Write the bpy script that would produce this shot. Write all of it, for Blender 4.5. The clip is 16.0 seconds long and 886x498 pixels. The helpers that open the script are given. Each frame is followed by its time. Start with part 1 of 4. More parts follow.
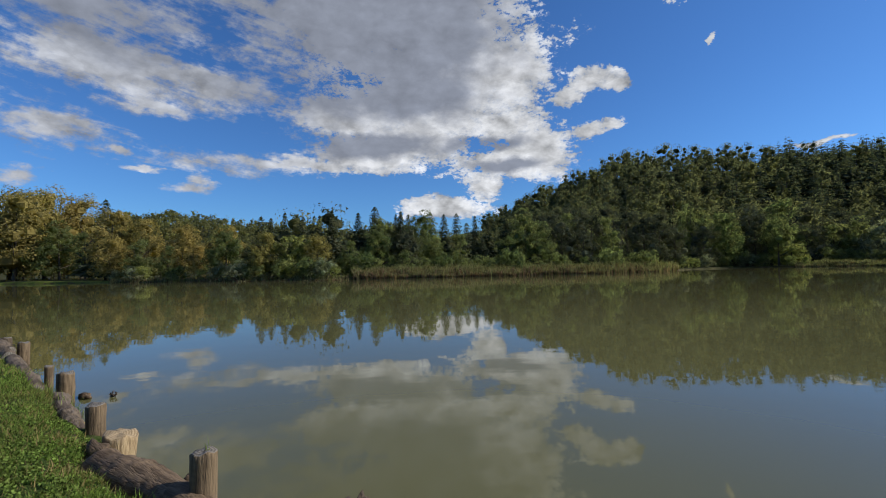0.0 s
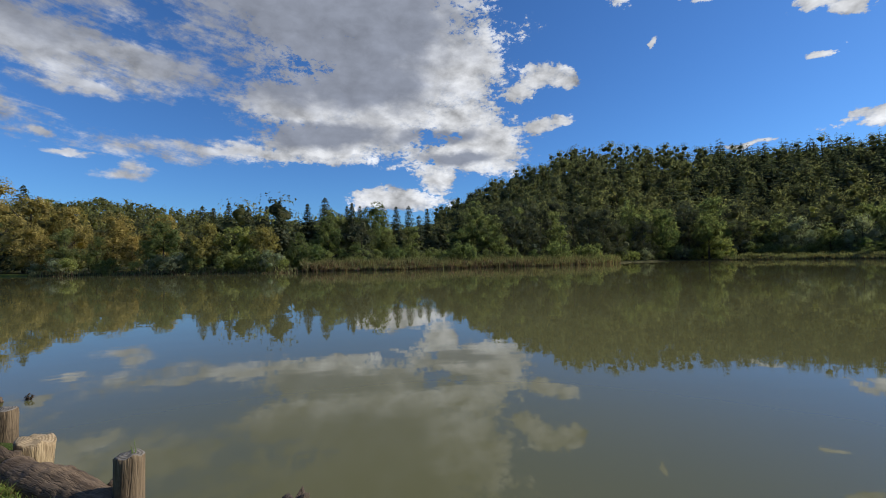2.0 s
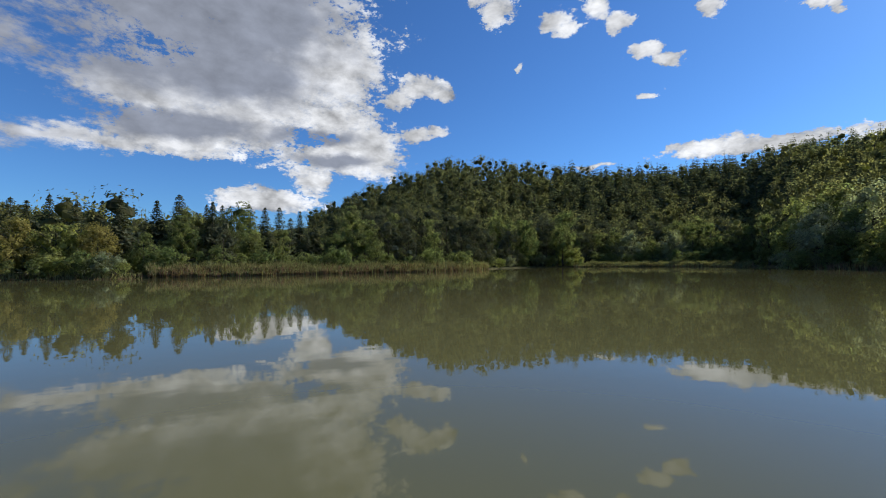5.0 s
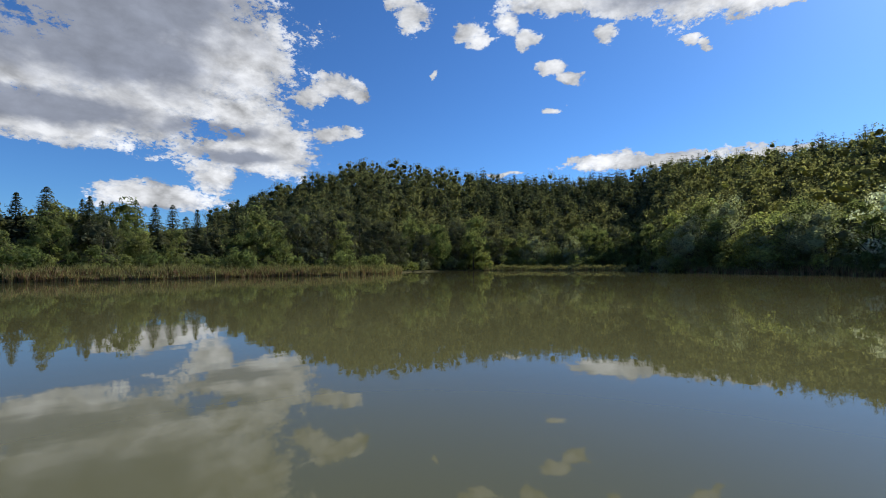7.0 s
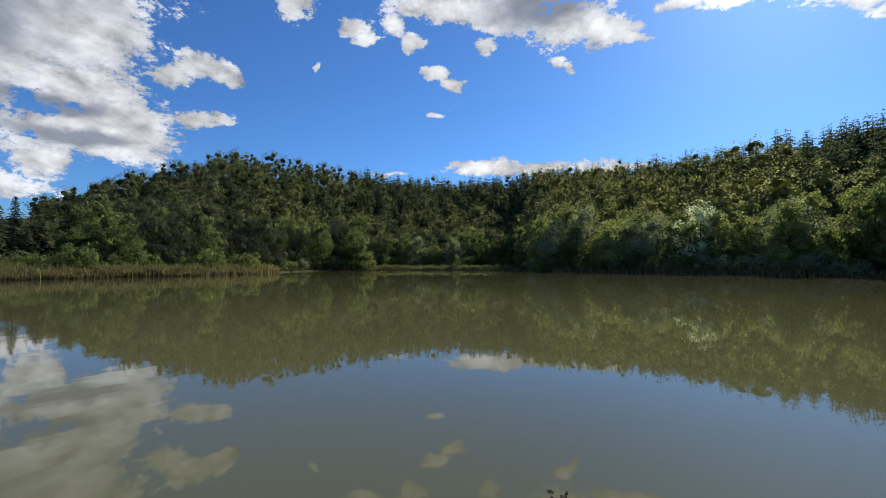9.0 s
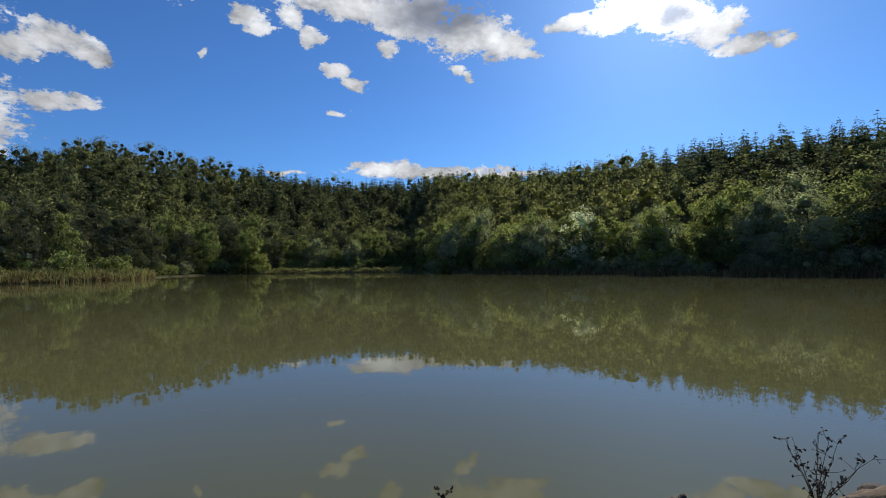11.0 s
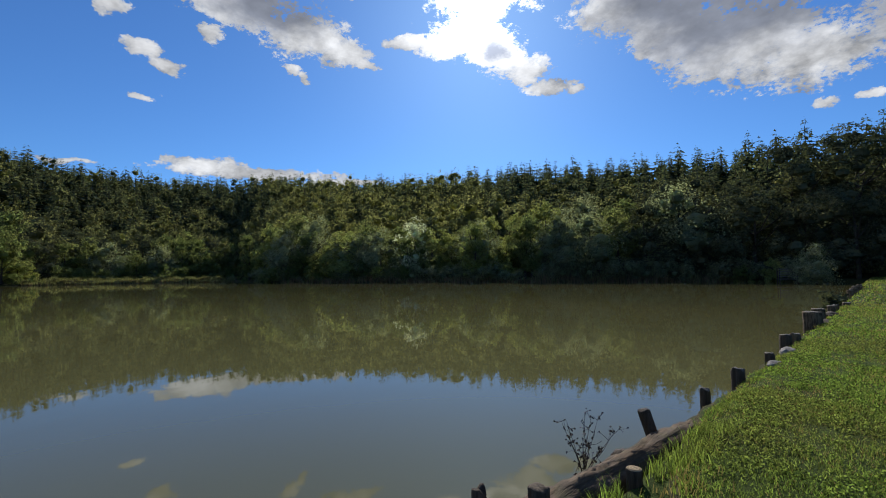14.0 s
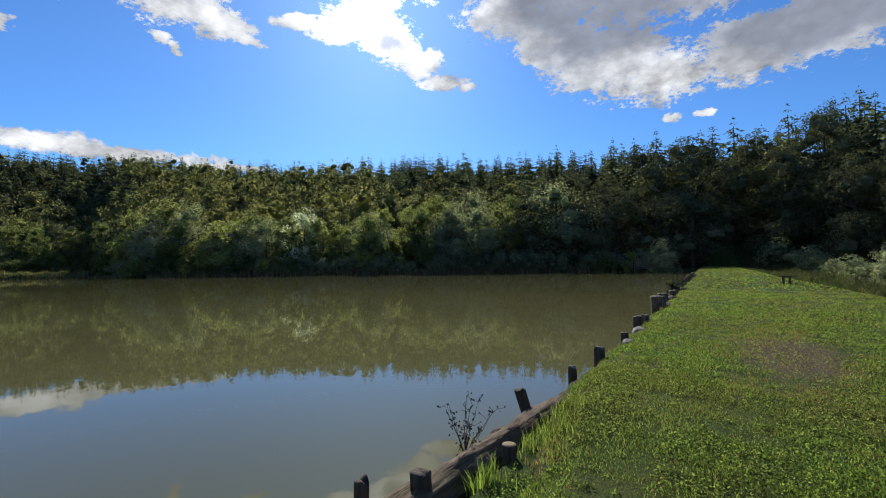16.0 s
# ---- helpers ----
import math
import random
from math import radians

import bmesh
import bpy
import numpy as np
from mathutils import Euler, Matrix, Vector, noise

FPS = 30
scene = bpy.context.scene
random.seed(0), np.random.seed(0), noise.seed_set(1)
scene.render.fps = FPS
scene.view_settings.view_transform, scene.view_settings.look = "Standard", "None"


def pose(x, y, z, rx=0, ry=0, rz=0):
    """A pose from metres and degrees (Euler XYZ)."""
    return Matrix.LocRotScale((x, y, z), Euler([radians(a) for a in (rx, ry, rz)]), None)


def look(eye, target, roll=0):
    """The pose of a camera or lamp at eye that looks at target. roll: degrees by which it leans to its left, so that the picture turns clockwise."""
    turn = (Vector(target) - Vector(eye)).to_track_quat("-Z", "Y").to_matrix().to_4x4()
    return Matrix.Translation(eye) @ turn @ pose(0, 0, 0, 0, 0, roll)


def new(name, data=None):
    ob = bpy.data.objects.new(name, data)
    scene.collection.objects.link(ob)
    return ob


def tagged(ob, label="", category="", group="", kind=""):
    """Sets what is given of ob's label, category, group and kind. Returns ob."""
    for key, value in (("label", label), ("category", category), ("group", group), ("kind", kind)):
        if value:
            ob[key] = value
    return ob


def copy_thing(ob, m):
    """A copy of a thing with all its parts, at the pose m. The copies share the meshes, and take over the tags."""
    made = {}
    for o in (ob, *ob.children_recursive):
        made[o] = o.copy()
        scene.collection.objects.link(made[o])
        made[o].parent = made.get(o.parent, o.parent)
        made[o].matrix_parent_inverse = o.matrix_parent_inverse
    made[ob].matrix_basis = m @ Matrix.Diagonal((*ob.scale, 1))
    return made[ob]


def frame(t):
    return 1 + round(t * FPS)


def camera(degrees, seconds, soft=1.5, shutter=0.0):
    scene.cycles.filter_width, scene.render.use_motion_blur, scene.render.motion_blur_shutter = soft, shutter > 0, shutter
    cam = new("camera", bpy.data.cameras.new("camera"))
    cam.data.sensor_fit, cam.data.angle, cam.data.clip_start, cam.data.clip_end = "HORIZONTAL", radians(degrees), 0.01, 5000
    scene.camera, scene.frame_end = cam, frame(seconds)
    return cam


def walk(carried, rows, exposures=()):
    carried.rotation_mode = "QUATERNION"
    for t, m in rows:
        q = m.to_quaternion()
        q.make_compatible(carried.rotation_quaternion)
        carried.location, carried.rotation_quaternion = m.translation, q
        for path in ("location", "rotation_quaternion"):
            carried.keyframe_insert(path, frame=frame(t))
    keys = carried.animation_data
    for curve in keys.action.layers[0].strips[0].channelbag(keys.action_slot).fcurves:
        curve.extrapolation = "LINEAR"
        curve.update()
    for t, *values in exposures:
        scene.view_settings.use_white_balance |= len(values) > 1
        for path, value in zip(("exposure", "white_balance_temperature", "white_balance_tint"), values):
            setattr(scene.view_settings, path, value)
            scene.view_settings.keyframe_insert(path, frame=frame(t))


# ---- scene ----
cam = camera(89.98, 16.0, 1.0)
PATH = [
    (0.0, pose(-0.025, -0.030, 1.851, 92.20, 1.11, -0.00)),
    (0.5, pose(-0.012, -0.030, 1.847, 91.86, 1.15, -1.37)),
    (1.0, pose(-0.001, -0.028, 1.844, 91.58, 1.18, -2.74)),
    (1.5, pose(0.018, -0.026, 1.843, 91.30, 1.14, -4.26)),
    (2.0, pose(0.039, -0.026, 1.846, 91.14, 1.01, -6.13)),
    (2.5, pose(0.060, -0.027, 1.846, 91.10, 1.00, -8.25)),
    (3.0, pose(0.083, -0.028, 1.848, 91.20, 0.96, -10.72)),
    (3.5, pose(0.106, -0.032, 1.851, 91.38, 0.97, -13.59)),
    (4.0, pose(0.132, -0.037, 1.852, 91.49, 0.84, -16.53)),
    (6.5, pose(0.241, -0.082, 1.853, 91.96, 0.27, -30.12)),
    (7.0, pose(0.265, -0.095, 1.854, 92.02, 0.29, -33.11)),
    (7.5, pose(0.289, -0.109, 1.854, 91.93, 0.18, -36.28)),
    (8.0, pose(0.316, -0.128, 1.854, 91.97, 0.13, -39.99)),
    (8.5, pose(0.346, -0.152, 1.855, 91.99, 0.11, -44.23)),
    (9.0, pose(0.371, -0.176, 1.855, 91.94, 0.13, -48.08)),
    (11.5, pose(0.450, -0.289, 1.855, 92.14, 0.80, -63.78)),
    (12.0, pose(0.471, -0.301, 1.864, 92.09, 1.05, -66.99)),
    (12.5, pose(0.480, -0.322, 1.869, 92.17, 1.15, -70.16)),
    (13.0, pose(0.489, -0.344, 1.865, 92.40, 0.85, -73.92)),
    (13.5, pose(0.501, -0.371, 1.861, 92.75, 0.81, -77.91)),
    (14.0, pose(0.513, -0.398, 1.860, 93.03, 0.68, -81.73)),
    (14.5, pose(0.523, -0.424, 1.854, 93.15, 0.76, -85.44)),
    (15.0, pose(0.533, -0.445, 1.846, 93.04, 0.97, -88.96)),
    (15.5, pose(0.540, -0.461, 1.841, 92.47, 0.96, -92.86)),
    (16.0, pose(0.542, -0.468, 1.837, 91.82, 0.99, -95.41)),
]
walk(cam, PATH, exposures=[(0, 0.02), (3, 0.08), (6.5, 0.14), (9, 0.1), (11.5, -0.05), (12.5, -0.1), (15, -0.02), (16, 0.2)])

# ---- light: afternoon sun behind thin cloud, blue sky with cumulus ----
SUN_AZ, SUN_EL = 87.0, 32.5
sun = new("sun", bpy.data.lights.new("sun", "SUN"))
sun.data.energy, sun.data.angle, sun.data.color = 4.8, radians(0.6), (1.0, 0.94, 0.86)
sun_dir = Vector((math.sin(radians(SUN_AZ)) * math.cos(radians(SUN_EL)),
                  math.cos(radians(SUN_AZ)) * math.cos(radians(SUN_EL)), math.sin(radians(SUN_EL))))
sun.matrix_world = look(sun_dir * 400, (0, 0, 0))

# Clouds by heading and height in degrees: centre, half width, half height
CLOUD_BANK = [(-13, 29, 17, 6), (-1, 30, 10, 7), (2, 24.5, 11.5, 5.5), (0.5, 20.3, 12, 4), (9.6, 13.4, 8.2, 2.5), (5.8, 10.3, 2.6, 1.8), (12.5, 15, 4, 1.8),
              (-8, 14.4, 8, 2.2), (8.5, 17.6, 6.5, 2.0), (-3, 16.5, 9, 2.6), (7, 23, 8, 5), (-21.4, 12.7, 10.5, 1.3), (-12, 18.4, 9, 2.4), (-29, 20, 8, 2.8), (-38.4, 21.5, 8, 3.4), (-40, 26, 13, 2.6),
              (-41.5, 14, 5, 2.2), (-55, 17, 9, 5), (-10, 38, 26, 6.5), (-33, 17.3, 5, 0.9), (-47, 30, 12, 4)]
CLOUD_PUFFS = [(16.3, 20.5, 2.0, 1.4), (18.8, 21.6, 2.4, 1.7), (22.0, 20.9, 1.9, 1.2), (18.4, 16.0, 2.0, 1.0), (20.9, 16.3, 1.7, 0.9),
               (-30, 9.3, 2.5, 0.7), (-29, 10.1, 1.2, 0.8), (0.5, 7.4, 6, 1.5), (-44.5, 9.2, 2.2, 0.8), (-34, 11.2, 1.7, 0.4), (-36, 12.8, 1.2, 0.4),
               (29.4, 29.4, 2.2, 1.7), (28.5, 31.5, 2.2, 1.5), (36.4, 28.0, 1.9, 1.4), (38, 26.9, 1.4, 0.8), (41.6, 28.6, 1.7, 1.3), (44, 26.9, 1.7, 0.9), (31.7, 23.2, 0.5, 0.6)]
CLOUD_BITS = [(47.0, 23.2, 1.8, 0.8), (49.6, 22.1, 1.8, 0.7), (47.4, 18.7, 1.1, 0.4), (62.6, 24.0, 1.2, 0.7), (64.2, 23.4, 0.8, 0.5), (53.8, 26.3, 1.6, 1.0),
              (60, 11.9, 10, 0.75), (53.5, 12.5, 4, 0.9), (69, 11.4, 5, 0.6), (40.8, 11.4, 2.8, 0.35), (25.5, 11.3, 1.3, 0.5),
              (48, 30.5, 7, 1.5), (57, 29.8, 7, 2.2), (64, 28.2, 5.5, 2.4), (69, 26.6, 3.4, 1.6), (72, 25.4, 1.6, 0.6)]
CLOUD_RIGHT = [(77.6, 27.9, 3.0, 0.6), (82, 27.4, 3.6, 1.1), (86, 28.8, 4, 2.4), (90, 27, 3.6, 2.6), (92.8, 24.6, 2.9, 1.7), (96.4, 22.3, 2.8, 0.8),
               (99.2, 21.8, 1.2, 0.5), (88, 32.5, 7, 2.6), (104, 29.5, 5.5, 2.4), (110, 26.5, 6, 3.4), (117, 23.2, 6.5, 3.2),
               (123, 20.4, 6, 2.4), (130, 21.5, 7, 3.2), (137, 22.5, 7, 3.0), (146, 24, 10, 5), (123.5, 15.9, 1.2, 0.35), (126.6, 15.8, 0.8, 0.3),
               (122, 31, 19, 5), (106.5, 24.2, 1.0, 0.6), (60, 38, 14, 5)]
CLOUD_BEHIND = [(175, 26, 22, 9), (-90, 24, 22, 8), (-125, 36, 24, 9), (-160, 20, 14, 6)]
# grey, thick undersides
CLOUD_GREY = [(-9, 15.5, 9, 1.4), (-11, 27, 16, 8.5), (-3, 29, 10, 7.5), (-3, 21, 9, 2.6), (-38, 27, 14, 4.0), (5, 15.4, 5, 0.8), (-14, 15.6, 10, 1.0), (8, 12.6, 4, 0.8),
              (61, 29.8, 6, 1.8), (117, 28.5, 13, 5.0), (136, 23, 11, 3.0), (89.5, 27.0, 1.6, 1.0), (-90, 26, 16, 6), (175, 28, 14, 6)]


class Nodes:
    """Short hand for building a node tree."""

    def __init__(self, tree):
        self.tree = tree
        tree.nodes.clear()

    def put(self, socket, value):
        if isinstance(value, bpy.types.NodeSocket):
            self.tree.links.new(value, socket)
        elif value is not None:
            socket.default_value = value

    def make(self, kind, *values, out=0, **settings):
        node = self.tree.nodes.new(kind)
        for key, value in settings.items():
            setattr(node, key, value)
        for i, value in enumerate(values):
            self.put(node.inputs[i], value)
        return node.outputs[out]

    def math(self, op, *values):
        return self.make("ShaderNodeMath", *values, operation=op)

    def vec(self, op, *values, out=0):
        return self.make("ShaderNodeVectorMath", *values, operation=op, out=out)

    def named(self, kind, out=0, settings=None, **values):
        node = self.tree.nodes.new(kind)
        for key, value in (settings or {}).items():
            setattr(node, key, value)
        for key, value in values.items():
            self.put(node.inputs[key.replace("_", " ")], value)
        return node.outputs[out]

    def noise(self, vector, scale, detail=4.0, rough=0.55, distort=0.0):
        return self.named("ShaderNodeTexNoise", Vector=vector, Scale=scale, Detail=detail, Roughness=rough, Distortion=distort)

    def smooth(self, value, low, high, to_low=0.0, to_high=1.0):
        return self.make("ShaderNodeMapRange", value, low, high, to_low, to_high, interpolation_type="SMOOTHSTEP")

    def mix(self, fac, a, b, blend="MIX"):
        node = self.tree.nodes.new("ShaderNodeMix")
        node.data_type, node.blend_type = "RGBA", blend
        for i, value in ((0, fac), (6, a), (7, b)):
            self.put(node.inputs[i], (*value, 1) if isinstance(value, tuple) and len(value) == 3 else value)
        return node.outputs[2]

    def done(self, kind, shader, displacement=None):
        node = self.tree.nodes.new(kind)
        self.tree.links.new(shader, node.inputs[0])


def build_world():
    world = bpy.data.worlds.new("sky")
    scene.world = world
    world.use_nodes = True
    n = Nodes(world.node_tree)
    sky = n.make("ShaderNodeTexSky", sky_type="NISHITA", sun_disc=False, sun_elevation=radians(SUN_EL),
                 sun_rotation=radians(SUN_AZ), altitude=300.0, air_density=1.0, dust_density=0.3, ozone_density=3.0)
    blue = n.mix(1.0, sky, (0.54, 0.95, 1.46), "MULTIPLY")
    blue = n.vec("SCALE", blue)
    blue.node.inputs[3].default_value = SKY_STRENGTH
    d = n.make("ShaderNodeTexCoord", out=0)
    xyz = n.tree.nodes.new("ShaderNodeSeparateXYZ")
    n.put(xyz.inputs[0], d)
    az = n.math("MULTIPLY", n.math("ARCTAN2", xyz.outputs[0], xyz.outputs[1]), 180 / math.pi)
    el = n.math("MULTIPLY", n.math("ARCSINE", xyz.outputs[2]), 180 / math.pi)
    flat = n.vec("MULTIPLY", d, (1.0, 1.0, 1.7))
    # slow warp of the outlines
    wa = n.math("MULTIPLY_ADD", n.noise(flat, 11.0, 5.0, 0.6), 5.0, -2.5)
    we = n.math("MULTIPLY_ADD", n.noise(n.vec("ADD", flat, (3.1, 1.7, 5.2)), 13.0, 5.0, 0.6), 2.4, -1.2)
    at = n.make("ShaderNodeCombineXYZ", n.math("ADD", az, wa), n.math("ADD", el, we), 0.0)

    def spread(clouds, soft):
        low = None
        for a, e, ra, re in clouds:
            v = n.vec("MULTIPLY_ADD", at, (1 / ra, 1 / re, 0), (-a / ra, -e / re, 0))
            q = n.vec("DOT_PRODUCT", v, v, out=1)
            low = q if low is None else n.math("SMOOTH_MIN", low, q, soft)
        return n.math("SUBTRACT", 1.0, n.math("SQRT", n.math("MINIMUM", n.math("MAXIMUM", low, 0.0), 9.0)))

    full = [(a, e, ra * 1.1, re * 1.14) for a, e, ra, re in CLOUD_BANK + CLOUD_RIGHT]
    field = spread(full + CLOUD_PUFFS + CLOUD_BITS + CLOUD_BEHIND, 0.35)
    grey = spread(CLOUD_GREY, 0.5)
    fine = n.noise(flat, 7.5, 11.0, 0.58)
    swirl = n.vec("ADD", flat, n.vec("SCALE", n.named("ShaderNodeTexNoise", out=1, Vector=flat, Scale=20.0, Detail=3.0)))
    swirl.node.inputs[1].links[0].from_node.inputs[3].default_value = 0.035
    cells = n.named("ShaderNodeTexVoronoi", settings={"feature": "SMOOTH_F1"}, Vector=swirl, Scale=13.0, Detail=4.0, Roughness=0.5, Lacunarity=2.3, Smoothness=0.7)
    billow = n.math("SUBTRACT", 1.0, n.math("MULTIPLY", cells, 1.35))
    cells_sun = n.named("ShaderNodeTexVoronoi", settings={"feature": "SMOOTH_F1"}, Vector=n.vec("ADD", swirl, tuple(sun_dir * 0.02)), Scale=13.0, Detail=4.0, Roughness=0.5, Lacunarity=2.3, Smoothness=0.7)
    # thin layers drawn out into streaks towards the left of the bank
    left = n.smooth(az, -10.0, -24.0)
    lines = n.make("ShaderNodeCombineXYZ", n.math("MULTIPLY", az, 0.035), n.math("MULTIPLY", n.math("MULTIPLY_ADD", az, 0.16, el), 0.30), 0.0)
    streak = n.math("MULTIPLY", n.math("MULTIPLY_ADD", n.noise(lines, 1.6, 6.0, 0.62, 0.5), 5.0, -2.5), left)
    body = n.math("ADD", n.math("MULTIPLY", field, 2.3), n.math("MULTIPLY_ADD", fine, 3.4, -1.1))
    body = n.math("ADD", n.math("ADD", body, streak), n.math("MULTIPLY_ADD", billow, 0.7, -0.22))
    ragged = n.noise(flat, 40.0, 8.0, 0.66)
    body = n.math("ADD", body, n.math("MULTIPLY_ADD", ragged, 3.6, -1.8))
    wisps = n.noise(flat, 120.0, 6.0, 0.7)
    body = n.math("ADD", body, n.math("MULTIPLY", n.math("MULTIPLY_ADD", wisps, 2.0, -1.0), n.math("SUBTRACT", 1.0, left)))
    alpha = n.smooth(body, 0.0, n.math("MULTIPLY_ADD", left, 1.3, 0.65))
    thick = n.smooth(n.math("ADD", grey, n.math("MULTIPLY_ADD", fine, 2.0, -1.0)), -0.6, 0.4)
    thin = n.smooth(body, 0.0, 1.6)
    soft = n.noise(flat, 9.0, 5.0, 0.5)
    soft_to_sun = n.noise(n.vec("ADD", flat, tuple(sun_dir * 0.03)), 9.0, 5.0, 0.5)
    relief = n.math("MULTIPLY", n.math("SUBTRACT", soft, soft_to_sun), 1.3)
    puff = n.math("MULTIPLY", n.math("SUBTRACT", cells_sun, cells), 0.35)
    tone = n.mix(thin, (0.52, 0.58, 0.70), (0.77, 0.79, 0.83))
    tone = n.mix(n.math("MULTIPLY", left, 0.8), tone, (0.41, 0.44, 0.51))
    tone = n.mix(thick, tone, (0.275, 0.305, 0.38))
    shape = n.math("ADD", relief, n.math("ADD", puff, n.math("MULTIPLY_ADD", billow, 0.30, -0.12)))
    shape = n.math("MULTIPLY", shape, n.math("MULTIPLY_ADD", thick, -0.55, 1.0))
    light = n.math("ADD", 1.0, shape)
    near_sun = n.vec("DOT_PRODUCT", d, tuple(sun_dir), out=1)
    glow = n.math("POWER", n.math("MAXIMUM", near_sun, 0.0), 160.0)
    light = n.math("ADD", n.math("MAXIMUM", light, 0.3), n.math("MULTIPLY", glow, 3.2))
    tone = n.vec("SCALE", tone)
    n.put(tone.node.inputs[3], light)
    halo = n.math("MULTIPLY", n.math("POWER", n.math("MAXIMUM", near_sun, 0.0), 30.0), 0.05)
    haze = n.make("ShaderNodeCombineXYZ", halo, halo, halo)
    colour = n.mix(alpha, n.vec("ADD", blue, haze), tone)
    back = n.named("ShaderNodeBackground", Color=colour, Strength=1.0)
    n.done("ShaderNodeOutputWorld", back)


SKY_STRENGTH = 0.083
build_world()

# ---- materials ----


def material(name):
    mat = bpy.data.materials.new(name)
    mat.use_nodes = True
    n = Nodes(mat.node_tree)
    return mat, n


def principled(n, colour, rough=0.8, bump=None, strength=0.3, distance=0.02, metal=0.0, specular=0.3):
    node = n.tree.nodes.new("ShaderNodeBsdfPrincipled")
    n.put(node.inputs["Base Color"], (*colour, 1) if isinstance(colour, tuple) else colour)
    n.put(node.inputs["Roughness"], rough)
    node.inputs["Metallic"].default_value = metal
    node.inputs["Specular IOR Level"].default_value = specular
    if bump is not None:
        n.put(node.inputs["Normal"], n.named("ShaderNodeBump", Height=bump, Strength=strength, Distance=distance))
    return node


def make_water():
    mat, n = material("lake_water")
    p = n.make("ShaderNodeTexCoord", out=3)
    drift = n.noise(p, 0.06, 4.0)
    colour = n.mix(n.smooth(drift, 0.35, 0.7), (0.102, 0.100, 0.041), (0.119, 0.114, 0.048))
    long_swell = n.noise(n.vec("MULTIPLY", p, (0.5, 0.8, 1.0)), 1.3, 2.0)
    ripple = n.noise(n.vec("MULTIPLY", p, (1.0, 1.4, 1.0)), 5.0, 3.0)
    patches = n.smooth(n.noise(p, 0.05, 2.0), 0.45, 0.75)
    height = n.math("ADD", long_swell, n.math("MULTIPLY", ripple, n.math("MULTIPLY_ADD", patches, 0.25, 0.08)))
    node = principled(n, colour, 0.015, height, 0.05, 0.05)
    node.inputs["IOR"].default_value = 1.333
    node.inputs["Specular IOR Level"].default_value = 0.5
    n.done("ShaderNodeOutputMaterial", node.outputs[0])
    return mat


def make_lawn():
    mat, n = material("lawn_soil_and_moss")
    p = n.make("ShaderNodeTexCoord", out=3)
    a = n.noise(p, 0.5, 5.0)
    b = n.noise(p, 9.0, 6.0, 0.65)
    fine = n.noise(p, 55.0, 5.0, 0.7)
    green = n.mix(n.smooth(fine, 0.35, 0.65), (0.02, 0.036, 0.007), (0.085, 0.125, 0.026))
    green = n.mix(n.smooth(b, 0.4, 0.75), green, n.mix(0.6, green, (0.02, 0.03, 0.008)))
    green = n.mix(n.math("MULTIPLY", n.smooth(a, 0.45, 0.7), 0.5), green, (0.085, 0.08, 0.024))
    soil = n.mix(n.smooth(n.noise(p, 30.0, 6.0, 0.7), 0.35, 0.65), (0.045, 0.036, 0.02), (0.15, 0.12, 0.07))
    # trodden bare patch beside the path
    us = n.math("MULTIPLY_ADD", n.vec("DOT_PRODUCT", p, (0.795, -0.607, 0.0), out=1), 0.34, -9.2 * 0.34)
    un = n.math("MULTIPLY_ADD", n.vec("DOT_PRODUCT", p, (0.607, 0.795, 0.0), out=1), 1.05, 0.9 * 1.05)
    v = n.math("ADD", n.math("MULTIPLY", us, us), n.math("MULTIPLY", un, un))
    bare = n.math("ADD", n.math("SUBTRACT", 0.75, v), n.math("MULTIPLY_ADD", b, 1.6, -0.9))
    spots = n.smooth(n.noise(p, 1.7, 6.0, 0.7), 0.58, 0.7)
    normal = n.make("ShaderNodeNewGeometry", out=1)
    nz = n.tree.nodes.new("ShaderNodeSeparateXYZ")
    n.put(nz.inputs[0], normal)
    steep = n.smooth(nz.outputs[2], 0.85, 0.6)
    mask = n.math("MAXIMUM", n.math("MAXIMUM", n.smooth(bare, 0.0, 0.4), n.math("MULTIPLY", spots, 0.7)), steep)
    node = principled(n, n.mix(mask, green, soil), 0.95, n.math("ADD", b, fine), 0.8, 0.03, specular=0.1)
    n.done("ShaderNodeOutputMaterial", node.outputs[0])
    return mat


def make_earth(name, dark, light, scale):
    mat, n = material(name)
    p = n.make("ShaderNodeTexCoord", out=3)
    b = n.noise(p, scale, 7.0, 0.65)
    a = n.noise(p, scale * 0.12, 4.0)
    c = n.mix(n.smooth(b, 0.3, 0.7), dark, light)
    c = n.mix(n.smooth(a, 0.45, 0.7), c, tuple(0.6 * x for x in light))
    node = principled(n, c, 0.95, b, 0.6, 0.1, specular=0.1)
    n.done("ShaderNodeOutputMaterial", node.outputs[0])
    return mat


